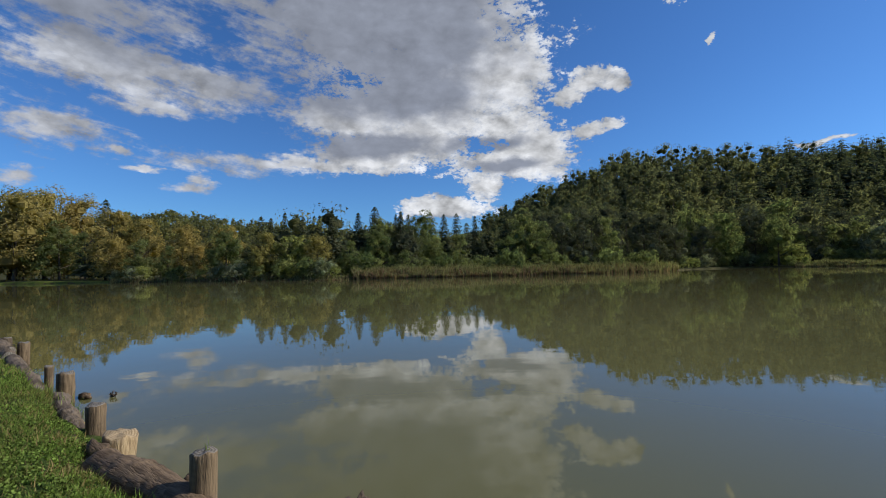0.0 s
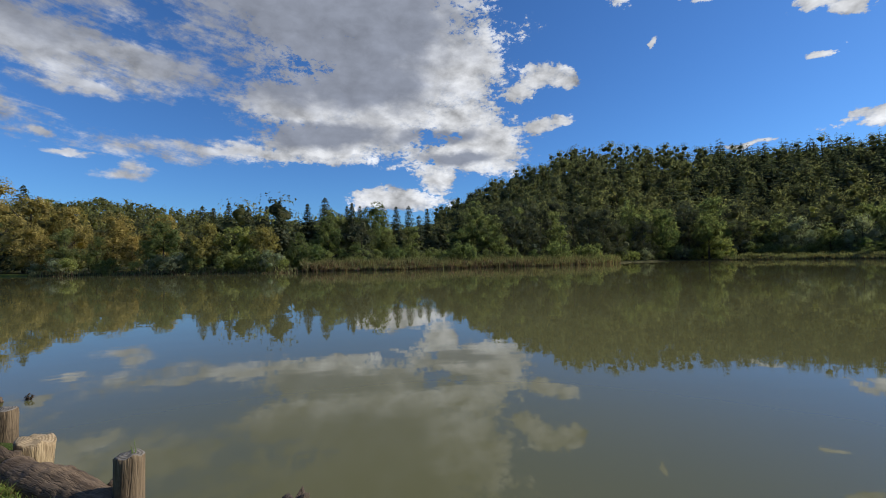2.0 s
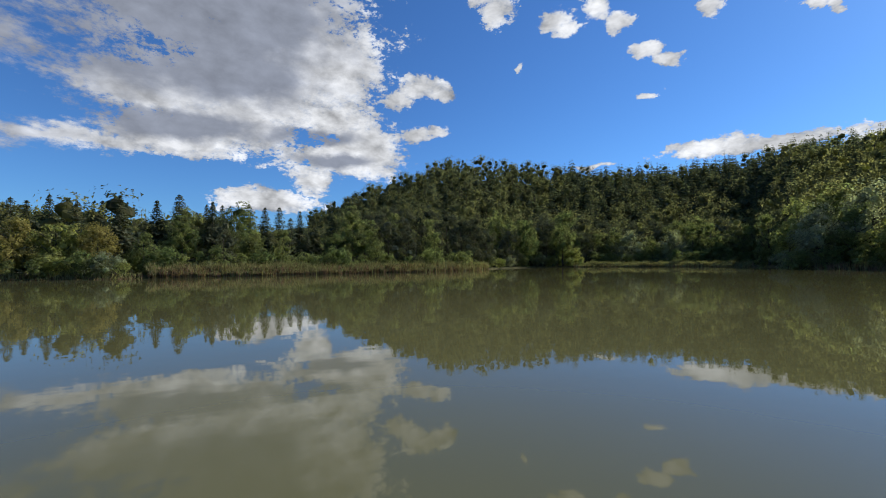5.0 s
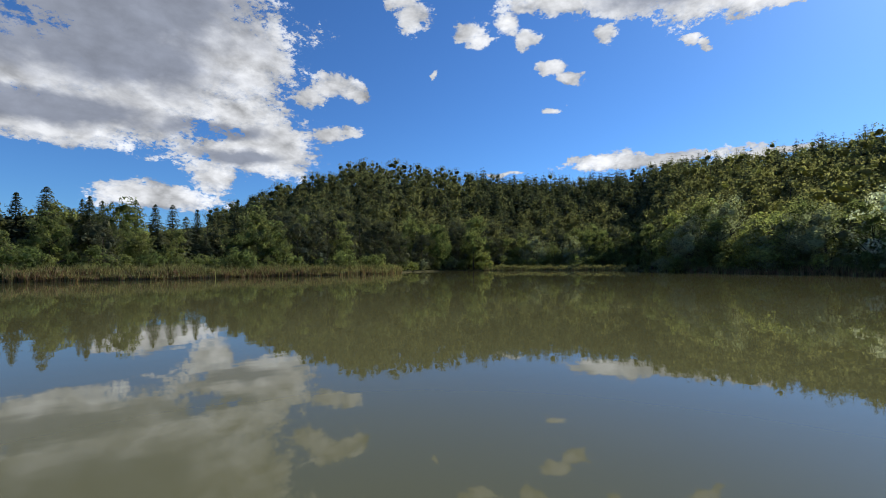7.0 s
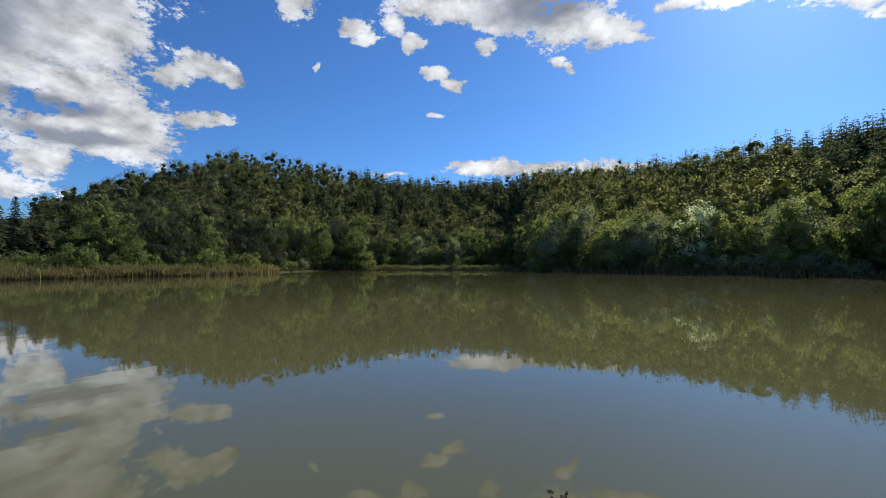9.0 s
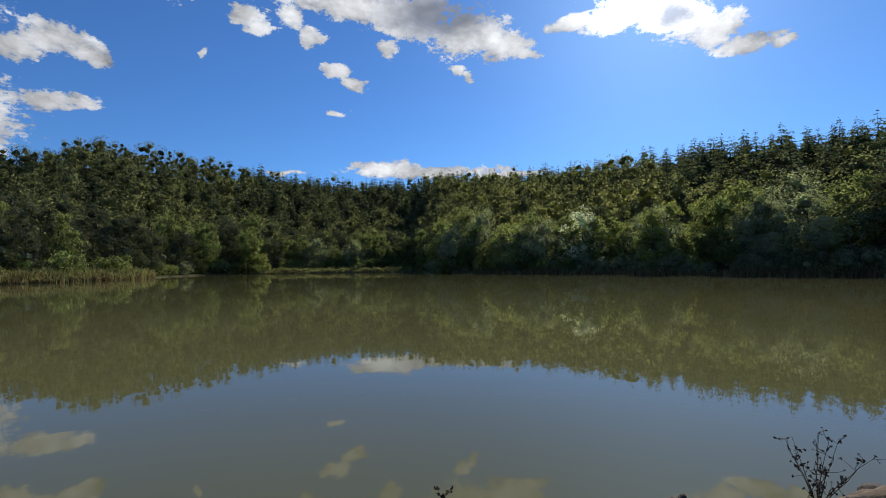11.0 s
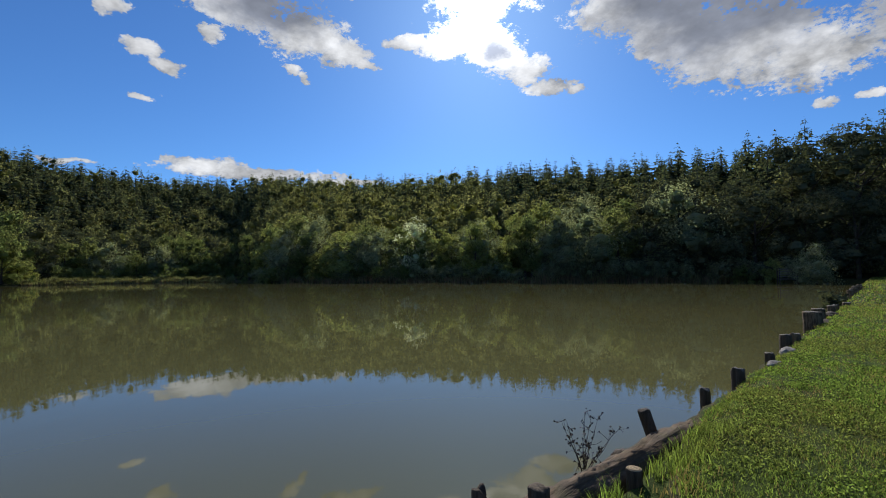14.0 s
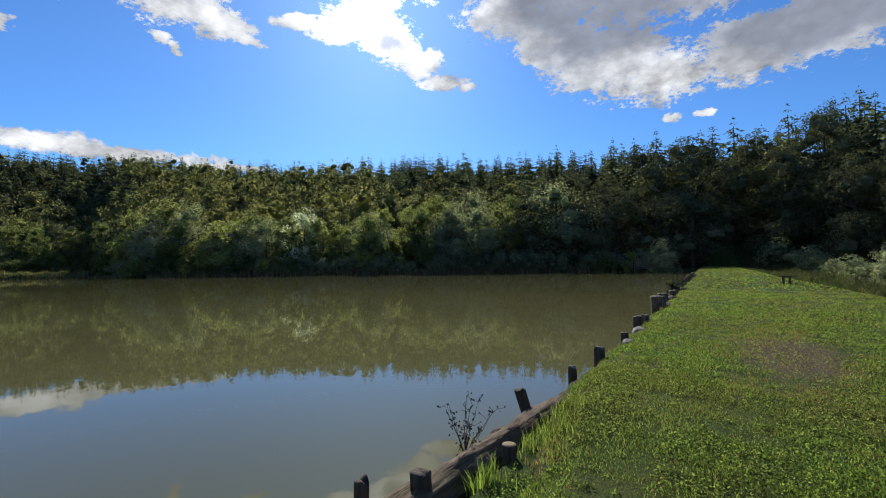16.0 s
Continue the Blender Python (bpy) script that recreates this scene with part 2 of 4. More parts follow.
def make_leaf(name, one, two, glow=0.35, tint=False, leaf_var=0.45):
    """Foliage: colour changes from tree to tree and from leaf to leaf; light shines through."""
    mat, n = material(name)
    if tint:
        r = n.named("ShaderNodeAttribute", out=2, settings={"attribute_name": "tint"})
    else:
        r = n.make("ShaderNodeObjectInfo", out=5)
    leaf = n.make("ShaderNodeNewGeometry", out=8)
    c = n.mix(r, one, two)
    p = n.make("ShaderNodeTexCoord", out=3)
    patch = n.noise(p, 0.55, 3.0)
    c = n.mix(n.smooth(patch, 0.35, 0.75), c, n.mix(0.5, c, (0.15, 0.125, 0.055)))
    k = n.math("MULTIPLY_ADD", leaf, leaf_var * 2, 1.0 - leaf_var)
    c2 = n.vec("SCALE", c)
    n.put(c2.node.inputs[3], k)
    through_leaf = n.mix(1.0, c2, (2.25, 2.35, 1.5), "MULTIPLY")
    front = n.named("ShaderNodeBsdfDiffuse", Color=c2)
    back = n.named("ShaderNodeBsdfTranslucent", Color=through_leaf)
    shader = n.make("ShaderNodeMixShader", glow, front, back)
    n.done("ShaderNodeOutputMaterial", shader)
    return mat


def make_wood(name, dark, light, grain=(14.0, 14.0, 1.2), rough=0.85, moss=0.0):
    mat, n = material(name)
    p = n.make("ShaderNodeTexCoord", out=3)
    g = n.noise(n.vec("MULTIPLY", p, grain), 2.2, 8.0, 0.65, 0.4)
    stain = n.noise(p, 4.0, 5.0, 0.6)
    r = n.make("ShaderNodeObjectInfo", out=5)
    c = n.mix(n.smooth(g, 0.3, 0.68), dark, light)
    c = n.mix(n.smooth(stain, 0.45, 0.75), c, tuple(0.45 * x for x in dark))
    c = n.mix(n.math("MULTIPLY", r, 0.3), c, light)
    if moss:
        c = n.mix(n.math("MULTIPLY", n.smooth(n.noise(p, 7.0, 4.0), 0.5, 0.7), moss), c, (0.09, 0.11, 0.03))
    cracks = n.math("SUBTRACT", g, n.math("MULTIPLY", n.smooth(n.noise(n.vec("MULTIPLY", p, grain), 5.0, 2.0), 0.5, 0.35), 0.5))
    node = principled(n, c, rough, cracks, 0.6, 0.012, specular=0.2)
    n.done("ShaderNodeOutputMaterial", node.outputs[0])
    return mat


def make_rings(name, dark, light):
    """Sawn end of a log: growth rings and radial checks, centred on the part's own origin."""
    mat, n = material(name)
    p = n.make("ShaderNodeTexCoord", out=3)
    rings = n.named("ShaderNodeTexWave", settings={"wave_type": "RINGS", "rings_direction": "Z"}, out=1,
                    Vector=p, Scale=14.0, Distortion=2.5, Detail=3.0)
    b = n.noise(p, 30.0, 6.0, 0.7)
    c = n.mix(rings, dark, light)
    c = n.mix(n.smooth(b, 0.5, 0.75), c, tuple(0.4 * x for x in dark))
    node = principled(n, c, 0.9, b, 0.7, 0.01, specular=0.15)
    n.done("ShaderNodeOutputMaterial", node.outputs[0])
    return mat


WATER = make_water()
LAWN = make_lawn()
FLOOR = make_earth("forest_floor", (0.02, 0.022, 0.008), (0.06, 0.06, 0.02), 1.5)
MEADOW = make_earth("far_meadow", (0.06, 0.09, 0.015), (0.13, 0.15, 0.03), 1.5)
MUD = make_earth("lake_mud", (0.05, 0.045, 0.02), (0.10, 0.09, 0.04), 2.0)
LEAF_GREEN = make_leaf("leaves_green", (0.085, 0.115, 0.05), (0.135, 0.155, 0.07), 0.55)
# darker green that holds the shade of backlit and inner trees
LEAF_SHADED = make_leaf("leaves_shaded_green", (0.055, 0.068, 0.045), (0.085, 0.098, 0.062), 0.2)
LEAF_AUTUMN = make_leaf("leaves_turning_brown", (0.27, 0.205, 0.07), (0.195, 0.18, 0.06), 0.35)
LEAF_YELLOW = make_leaf("leaves_yellow_green", (0.22, 0.235, 0.085), (0.19, 0.215, 0.085), 0.46)
LEAF_PALE = make_leaf("leaves_silver_grey", (0.50, 0.52, 0.44), (0.46, 0.48, 0.40), 0.45)
LEAF_WILLOW = make_leaf("leaves_grey_willow", (0.165, 0.19, 0.13), (0.19, 0.21, 0.15), 0.5)
NEEDLE = make_leaf("needles_spruce", (0.048, 0.066, 0.045), (0.075, 0.092, 0.06), 0.25)
# tint runs from shaded to sunny woods as well as between kinds of tree
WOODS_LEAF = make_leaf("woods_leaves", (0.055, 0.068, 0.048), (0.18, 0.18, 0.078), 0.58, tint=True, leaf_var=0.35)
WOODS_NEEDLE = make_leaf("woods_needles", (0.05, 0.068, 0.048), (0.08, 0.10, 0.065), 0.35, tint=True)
BARK = make_wood("tree_bark", (0.03, 0.024, 0.018), (0.10, 0.085, 0.065), (6.0, 6.0, 1.0))
POST_WOOD = make_wood("weathered_post_wood", (0.032, 0.022, 0.015), (0.21, 0.155, 0.095))
DARK_WOOD = make_wood("dark_brown_wood", (0.03, 0.022, 0.016), (0.11, 0.085, 0.06))
PALE_WOOD = make_wood("bare_pale_wood", (0.15, 0.10, 0.055), (0.42, 0.32, 0.185))
LOG_WOOD = make_wood("rotting_log_wood", (0.035, 0.025, 0.016), (0.15, 0.105, 0.066), (1.3, 13.0, 13.0), moss=0.25)
BROWN_LOG = make_wood("brown_log_wood", (0.045, 0.03, 0.019), (0.19, 0.135, 0.085), (1.3, 13.0, 13.0))
GREY_LOG = make_wood("grey_log_wood", (0.045, 0.034, 0.024), (0.19, 0.15, 0.11), (1.3, 12.0, 12.0))
STONE = make_earth("grey_stone", (0.16, 0.15, 0.13), (0.33, 0.31, 0.28), 9.0)
RINGS = make_rings("grey_sawn_end", (0.09, 0.08, 0.066), (0.22, 0.20, 0.17))
RINGS_PALE = make_rings("pale_sawn_end", (0.24, 0.175, 0.10), (0.40, 0.31, 0.19))
REED_GREEN = make_leaf("reed_leaves", (0.14, 0.145, 0.07), (0.14, 0.145, 0.07), 0.3, leaf_var=0.7)
REED_DRY = make_leaf("reed_dry_stalks", (0.16, 0.105, 0.07), (0.16, 0.105, 0.07), 0.25, leaf_var=0.7)
GRASS = make_leaf("grass_blades", (0.125, 0.185, 0.04), (0.125, 0.185, 0.04), 0.42, leaf_var=0.85)
CLOVER = make_leaf("clover_leaf", (0.125, 0.18, 0.042), (0.125, 0.18, 0.042), 0.42, leaf_var=0.85)
STRAW = make_leaf("dry_grass_blades", (0.25, 0.19, 0.085), (0.25, 0.19, 0.085), 0.3, leaf_var=0.4)
WEED = make_leaf("rough_weeds", (0.05, 0.066, 0.03), (0.05, 0.066, 0.03), 0.3, leaf_var=0.6)
TWIG = make_wood("dead_stalks", (0.035, 0.022, 0.014), (0.09, 0.06, 0.04), (8.0, 8.0, 2.0))
GREY_BOARD = make_wood("grey_weathered_board", (0.16, 0.14, 0.12), (0.34, 0.31, 0.27), (3.0, 20.0, 20.0))

# ---- plan: the dam runs straight; s along it, n towards the lake ----
ALONG, ACROSS = np.array([0.795, -0.607]), np.array([0.607, 0.795])
EDGE = 1.36          # grass edge of the dam, on the whole
LAWN_Z = 0.36


def edge_n(s):
    """The grass edge: eaten away where the posts have gone."""
    line = np.interp(s, (-14, -10.8, -9.3, -6.6, -5, -4, -2, 0, 2.5, 3.5, 4.6, 5.4, 6, 9, 22, 43, 90),
                     (1.55, 1.46, 1.46, 1.27, 1.12, 1.03, 1.05, 1.2, 1.1, 1.08, 1.14, 1.42, 1.5, 1.53, 1.5, 1.8, 2.6))
    return line + 0.05 * np.sin(s * 3.1) + 0.04 * np.sin(s * 7.3 + 1.0)


def land_edge(s):
    """Where the lawn ends on the land side, counted away from the lake."""
    return np.interp(s, (-20, 26, 36, 60, 90), (4.7, 4.7, 3.9, 2.6, 1.2))


def dam(s, n, z=0.0):
    return Vector((*(ALONG * s + ACROSS * n), z))


# heading (degrees), far shore, foot of the hill, ridge, slope of the skyline seen from the dam
RELIEF = [(-180, 60, 80, 400, 0.08), (-100, 90, 200, 450, 0.06), (-60, 125, 300, 500, 0.08), (-45, 118, 300, 500, 0.09),
          (-36, 94, 300, 500, 0.104), (-31, 87, 300, 500, 0.114), (-24, 77, 300, 500, 0.097), (-14, 70, 250, 480, 0.08),
          (0, 71, 200, 420, 0.09), (7, 74, 165, 330, 0.11), (12, 77, 140, 280, 0.155), (20, 82, 130, 260, 0.205)]
RELIEF += [(26, 92, 140, 260, 0.217), (29, 112, 150, 265, 0.212), (34, 132, 160, 270, 0.204), (42, 137, 170, 290, 0.196),
           (50, 134, 175, 320, 0.190), (56.6, 130, 160, 300, 0.190), (61, 108, 125, 270, 0.198), (70, 96, 110, 240, 0.203),
           (79, 88, 100, 220, 0.212), (91, 78, 90, 200, 0.232), (105, 79, 88, 180, 0.226), (115, 79, 86, 150, 0.226),
           (125, 73, 80, 125, 0.225), (135, 62, 70, 110, 0.25), (150, 60, 70, 110, 0.28), (180, 60, 80, 400, 0.08)]
RELIEF = np.array(RELIEF, float)


def relief(az):
    return [np.interp(az, RELIEF[:, 0], RELIEF[:, i]) for i in range(1, 5)]


def fuzz(x, y, scale, seed=0.0):
    """Smooth variation, -1 to 1, without any texture."""
    a = np.sin(x * scale * 1.0 + y * scale * 0.63 + seed) + np.sin(-x * scale * 0.71 + y * scale * 1.21 + 2.1 + seed)
    b = np.sin(x * scale * 2.3 - y * scale * 1.7 + seed * 1.7) + np.sin(x * scale * 1.9 + y * scale * 2.6 + 0.7)
    return (a + 0.5 * b) / 3.0


def step(x, a, b):
    t = np.clip((x - a) / (b - a), 0, 1)
    return t * t * (3 - 2 * t)


def ground_z(x, y):
    x, y = np.asarray(x, float), np.asarray(y, float)
    d, az = np.hypot(x, y), np.degrees(np.arctan2(x, y))
    s, n = x * ALONG[0] + y * ALONG[1], x * ACROSS[0] + y * ACROSS[1]
    shore, foot, ridge, sky = relief(az)
    shore = shore + 1.2 * fuzz(x, y, 0.35)
    # the dam
    edge = edge_n(s)
    crest = LAWN_Z + 0.02 * fuzz(x, y, 2.1) + 0.05 * fuzz(x, y, 0.3, 1.0) + 0.005 * np.maximum(s - 25, 0)
    crest = crest - 0.9 * step(-n - land_edge(s), -0.1, 1.7)
    z_dam = crest - 0.08 * step(n, edge - 0.25, edge) - 0.13 * step(n, edge, edge + 0.14) - 0.6 * step(n, np.maximum(edge + 0.15, 1.45), np.maximum(edge + 0.5, 2.0)) - 0.8 * step(n, 2.0, 5.0)
    # land beyond the shore
    flat = 0.35 + 0.15 * fuzz(x, y, 0.2)
    top = np.maximum(sky * ridge - 9.0, 1.0)
    rise = np.clip((d - foot) / (ridge - foot), 0, 1)
    hill = top * (0.75 * rise + 0.25 * rise * rise * (3 - 2 * rise)) * (1 + 0.05 * fuzz(x, y, 0.03))
    hill = hill * (1 - 0.35 * step(d, ridge + 20, ridge + 400))
    land = -1.4 + (1.4 + flat) * step(d, shore - 1.5, shore + 0.8) + hill
    behind = step(-n, -1.0, 3.0)
    far_land = np.where(n > edge, land, np.maximum(z_dam, -0.5 * behind + hill + 0.0))
    return np.where((n > edge) & (d < shore - 1.5), z_dam, np.where(n > edge, land, np.where(d > foot, far_land, z_dam)))


def mesh_of(name, verts, faces, mats, slots=None, smooth=False, tint=None):
    """A mesh from numpy arrays; all faces have the same number of corners."""
    me = bpy.data.meshes.new(name)
    faces = np.asarray(faces, np.int32)
    k = faces.shape[1]
    me.vertices.add(len(verts))
    me.vertices.foreach_set("co", np.asarray(verts, np.float32).ravel())
    me.loops.add(faces.size)
    me.loops.foreach_set("vertex_index", faces.ravel())
    me.polygons.add(len(faces))
    me.polygons.foreach_set("loop_start", np.arange(0, faces.size, k, dtype=np.int32))
    if slots is not None:
        me.polygons.foreach_set("material_index", np.asarray(slots, np.int32))
    me.polygons.foreach_set("use_smooth", np.full(len(faces), smooth))
    if tint is not None:
        me.attributes.new("tint", "FLOAT", "POINT").data.foreach_set("value", np.asarray(tint, np.float32))
    for m in mats:
        me.materials.append(m)
    me.update(calc_edges=True)
    return me


def piece(name, mesh, parent, label=""):
    ob = new(name, mesh)
    ob.parent = parent
    return tagged(ob, label)


def build_ground():
    az = np.concatenate([np.arange(-180, -60, 3.0), np.arange(-60, 150, 0.25), np.arange(150, 180.1, 3.0)])
    rows = []
    for a in az:
        shore, foot, ridge, _ = [float(v) for v in relief(a)]
        c = math.cos(radians(a - 37.37))
        reach = 0.9 / max(c, 0.012)
        near = np.geomspace(0.25, min(reach, shore - 22), 26)
        band = np.concatenate([np.arange(0.95, 1.85, 0.05), [2.0, 2.5, 4.0]]) / max(c, 0.012)
        n_stops = np.concatenate([near, np.minimum(band, shore - 20 + np.arange(len(band)) * 0.5)])
        lake = np.linspace(max(n_stops[-1] + 1, 6), shore - 3, 4)
        bank = shore + np.array([-2.4, -1.8, -1.3, -0.9, -0.5, -0.1, 0.4, 1.0, 2.0, 4.0, 7.0])
        hill = np.concatenate([np.linspace(max(shore + 8, foot), ridge, 14), ridge + np.array([15, 40, 100, 250, 600, 1400, 2600])])
        rows.append(np.concatenate([[0.02], n_stops, lake, bank, hill]))
    d = np.maximum.accumulate(np.array(rows) + np.arange(len(rows[0])) * 1e-3, axis=1)
    x, y = d * np.sin(np.radians(az))[:, None], d * np.cos(np.radians(az))[:, None]
    z = ground_z(x, y)
    verts = np.stack([x, y, z], -1).reshape(-1, 3)
    k = d.shape[1]
    i, j = np.meshgrid(np.arange(len(az) - 1), np.arange(k - 1), indexing="ij")
    a = (i * k + j).ravel()
    faces = np.stack([a, a + k, a + k + 1, a + 1], -1)
    mid = verts[faces].mean(1)
    n = mid[:, 0] * ACROSS[0] + mid[:, 1] * ACROSS[1]
    dist, head = np.hypot(mid[:, 0], mid[:, 1]), np.degrees(np.arctan2(mid[:, 0], mid[:, 1]))
    slot = np.full(len(faces), 1)
    along = mid[:, 0] * ALONG[0] + mid[:, 1] * ALONG[1]
    slot[(n < EDGE + 0.3) & (-n < land_edge(along) + 0.8) & (dist < 95)] = 0
    slot[(n > EDGE + 0.3) & (mid[:, 2] < 0.0)] = 2
    slot[(n > 3) & (head < -37) & (mid[:, 2] > 0.0) & (dist < 140)] = 3
    ground = new("ground", mesh_of("ground", verts, faces[:, ::-1], [LAWN, FLOOR, MUD, MEADOW], slot, True))
    tagged(ground, "grassy dam, lake bed and wooded hills as one sheet", "ground", kind="structure")


def build_water():
    verts = np.array([dam(-260, 1.0, 0), dam(260, 1.0, 0), dam(260, 260, 0), dam(-260, 260, 0)])
    water = new("water", mesh_of("water", verts, [[0, 1, 2, 3]], [WATER]))
    tagged(water, "calm olive-green lake water mirroring sky and woods", "water", kind="structure")


build_ground()
build_water()

# ---- trees ----
RNG = np.random.default_rng(7)


def unit(v):
    return v / np.maximum(np.linalg.norm(v, axis=-1, keepdims=True), 1e-6)


def leaf_quads(centre, normal, size, long=1.5, rng=RNG):
    """Four-cornered leaf clumps, slightly kite-shaped, round the given centres."""
    m = len(centre)
    t = unit(np.cross(normal, unit(rng.normal(size=(m, 3)))))
    b = np.cross(normal, t)
    w, l = (size * rng.uniform(0.6, 1.1, m))[:, None], (size * long * rng.uniform(0.6, 1.2, m))[:, None]
    bow = normal * (0.25 * w)
    corners = np.stack([centre - t * l, centre - b * w + bow * rng.uniform(-1, 1, (m, 1)), centre + t * l, centre + b * w - bow], 1)
    return corners.reshape(-1, 3), np.arange(4 * m).reshape(m, 4)


def leaf_tris(centre, normal, size, long=1.3, rng=RNG, along=None):
    """Small pointed sprays of leaves, three-cornered, round the given centres."""
    m = len(centre)
    t = unit(np.cross(normal, unit(rng.normal(size=(m, 3))))) if along is None else unit(along + rng.normal(0, 0.25, (m, 3)))
    b = unit(np.cross(normal, t))
    w, l = (size * rng.uniform(0.6, 1.1, m))[:, None], (size * long * rng.uniform(0.6, 1.2, m))[:, None]
    corners = np.stack([centre + t * l, centre - t * l * 0.6 - b * w, centre - t * l * 0.6 + b * w], 1)
    return corners.reshape(-1, 3), np.arange(3 * m).reshape(m, 3)


def tris(chunk):
    """The same faces, each cut into two of three corners."""
    v, f = chunk
    f = np.asarray(f)
    return v, np.concatenate([f[:, [0, 1, 2]], f[:, [0, 2, 3]]])


def tube(points, radii, sides=7):
    points = np.asarray(points, float)
    way = unit(np.gradient(points, axis=0))
    ref = np.array([0.31, 0.95, 0.05])
    u = unit(np.cross(way, ref))
    v = np.cross(way, u)
    ang = np.arange(sides) * 2 * math.pi / sides
    ring = u[:, None] * np.cos(ang)[None, :, None] + v[:, None] * np.sin(ang)[None, :, None]
    verts = (points[:, None] + ring * np.asarray(radii)[:, None, None]).reshape(-1, 3)
    i, j = np.meshgrid(np.arange(len(points) - 1), np.arange(sides), indexing="ij")
    a, b = (i * sides + j).ravel(), (i * sides + (j + 1) % sides).ravel()
    return verts, np.stack([a, b, b + sides, a + sides], -1)


def merge(chunks):
    verts, faces, base = [], [], 0
    for v, f in chunks:
        verts.append(v)
        faces.append(np.asarray(f) + base)
        base += len(v)
    return np.concatenate(verts), np.concatenate(faces)


def broad_trunk(rng, h, w):
    """Tapered, slightly crooked trunk with limbs that reach into the crown."""
    bend = rng.normal(0, 0.02 * h, 2)
    z = np.linspace(-0.3, 0.8 * h, 7)
    pts = np.stack([bend[0] * (z / h) ** 2, bend[1] * (z / h) ** 2, z], -1)
    chunks = [tube(pts, np.linspace(0.022 * h, 0.004 * h, 7))]
    for k in range(8):
        z0 = rng.uniform(0.18, 0.6) * h
        a, reach = rng.uniform(0, 6.28), rng.uniform(0.25, 0.45) * w
        t = np.linspace(0, 1, 5)
        limb = np.stack([np.cos(a) * reach * t, np.sin(a) * reach * t, z0 + 0.26 * h * t ** 1.4 * rng.uniform(0.6, 1.2)], -1)
        chunks.append(tube(limb, np.linspace(0.009 * h, 0.002 * h, 5), 5))
    return merge(chunks)


def broad_crown(rng, h, w, leaves, size, low=0.12, lumps=17, spire=0.0, compact=False, tufts=9):
    """Crown of many leaf clumps gathered into uneven boughs, with gaps between them."""
    c, r = [], []
    while len(c) < lumps:
        u = rng.uniform(0, 1)
        z = low + (0.93 - low) * u
        prof = math.sin(math.pi * min(max((u * 0.86 + 0.12), 0), 1)) ** 0.7 * (1 - spire * u)
        a, rad = rng.uniform(0, 6.28), rng.uniform(0.3, 1.0) ** 0.6 * prof * w * (0.30 if compact else 0.36)
        c.append((math.cos(a) * rad, math.sin(a) * rad, z * h))
        r.append(rng.uniform(0.13, 0.25) * w * (1.1 - 0.35 * u) * (1.5 if compact else 1.38))
    c, r = np.array(c), np.array(r)
    # smaller tufts on the outer side of each bough, and the leaves round those
    squash = np.array([1.0, 1.0, 0.8])
    out = unit(rng.normal(size=(lumps, tufts, 3)) + np.array([0, 0, 0.35]))
    tc = (c[:, None] + out * (r[:, None, None] * rng.uniform(0.6, 0.92, (lumps, tufts, 1))) * squash).reshape(-1, 3)
    tr = (r[:, None] * rng.uniform(0.26, 0.5, (lumps, tufts))).ravel()
    out = out.reshape(-1, 3)
    pick = rng.choice(len(tr), leaves, p=tr ** 2 / (tr ** 2).sum())
    way = unit(rng.normal(size=(leaves, 3)) + 0.75 * out[pick])
    rad = tr[pick] * (0.55 + 0.5 * rng.uniform(0, 1, leaves) ** 0.6) * (1 + 0.12 * rng.normal(size=leaves).clip(-1.5, 1.5))
    centre = tc[pick] + way * rad[:, None] * squash
    normal = unit(way * 1.1 + out[pick] * 0.5 + rng.normal(size=(leaves, 3)) * 0.35 + np.array([0, 0, 0.2]))
    shells = tris(bough_shells(c, r * (0.42 if compact else 0.4), rng, 3, 5))
    return merge([shells, leaf_tris(centre, normal, np.full(leaves, size), 1.3, rng)])


def bough_shells(c, r, rng, bands=3, sides=6):
    """Uneven closed masses of foliage under the outer leaves, one for each bough."""
    polar = np.radians(np.linspace(12, 168, bands + 1))
    ang = np.arange(sides) * 2 * math.pi / sides
    shape = np.stack([np.sin(polar)[:, None] * np.cos(ang), np.sin(polar)[:, None] * np.sin(ang), np.cos(polar)[:, None] + 0 * ang], -1).reshape(-1, 3)
    m, k = len(c), len(shape)
    swell = rng.uniform(0.72, 1.05, (m, k, 1))
    verts = c[:, None] + shape[None] * r[:, None, None] * np.array([1.0, 1.0, 0.8]) * swell
    i, j = np.meshgrid(np.arange(bands), np.arange(sides), indexing="ij")
    a, b2 = (i * sides + j).ravel(), (i * sides + (j + 1) % sides).ravel()
    quad = np.stack([a, a + sides, b2 + sides, b2], -1)
    return verts.reshape(-1, 3), (quad[None] + (np.arange(m) * k)[:, None, None]).reshape(-1, 4)


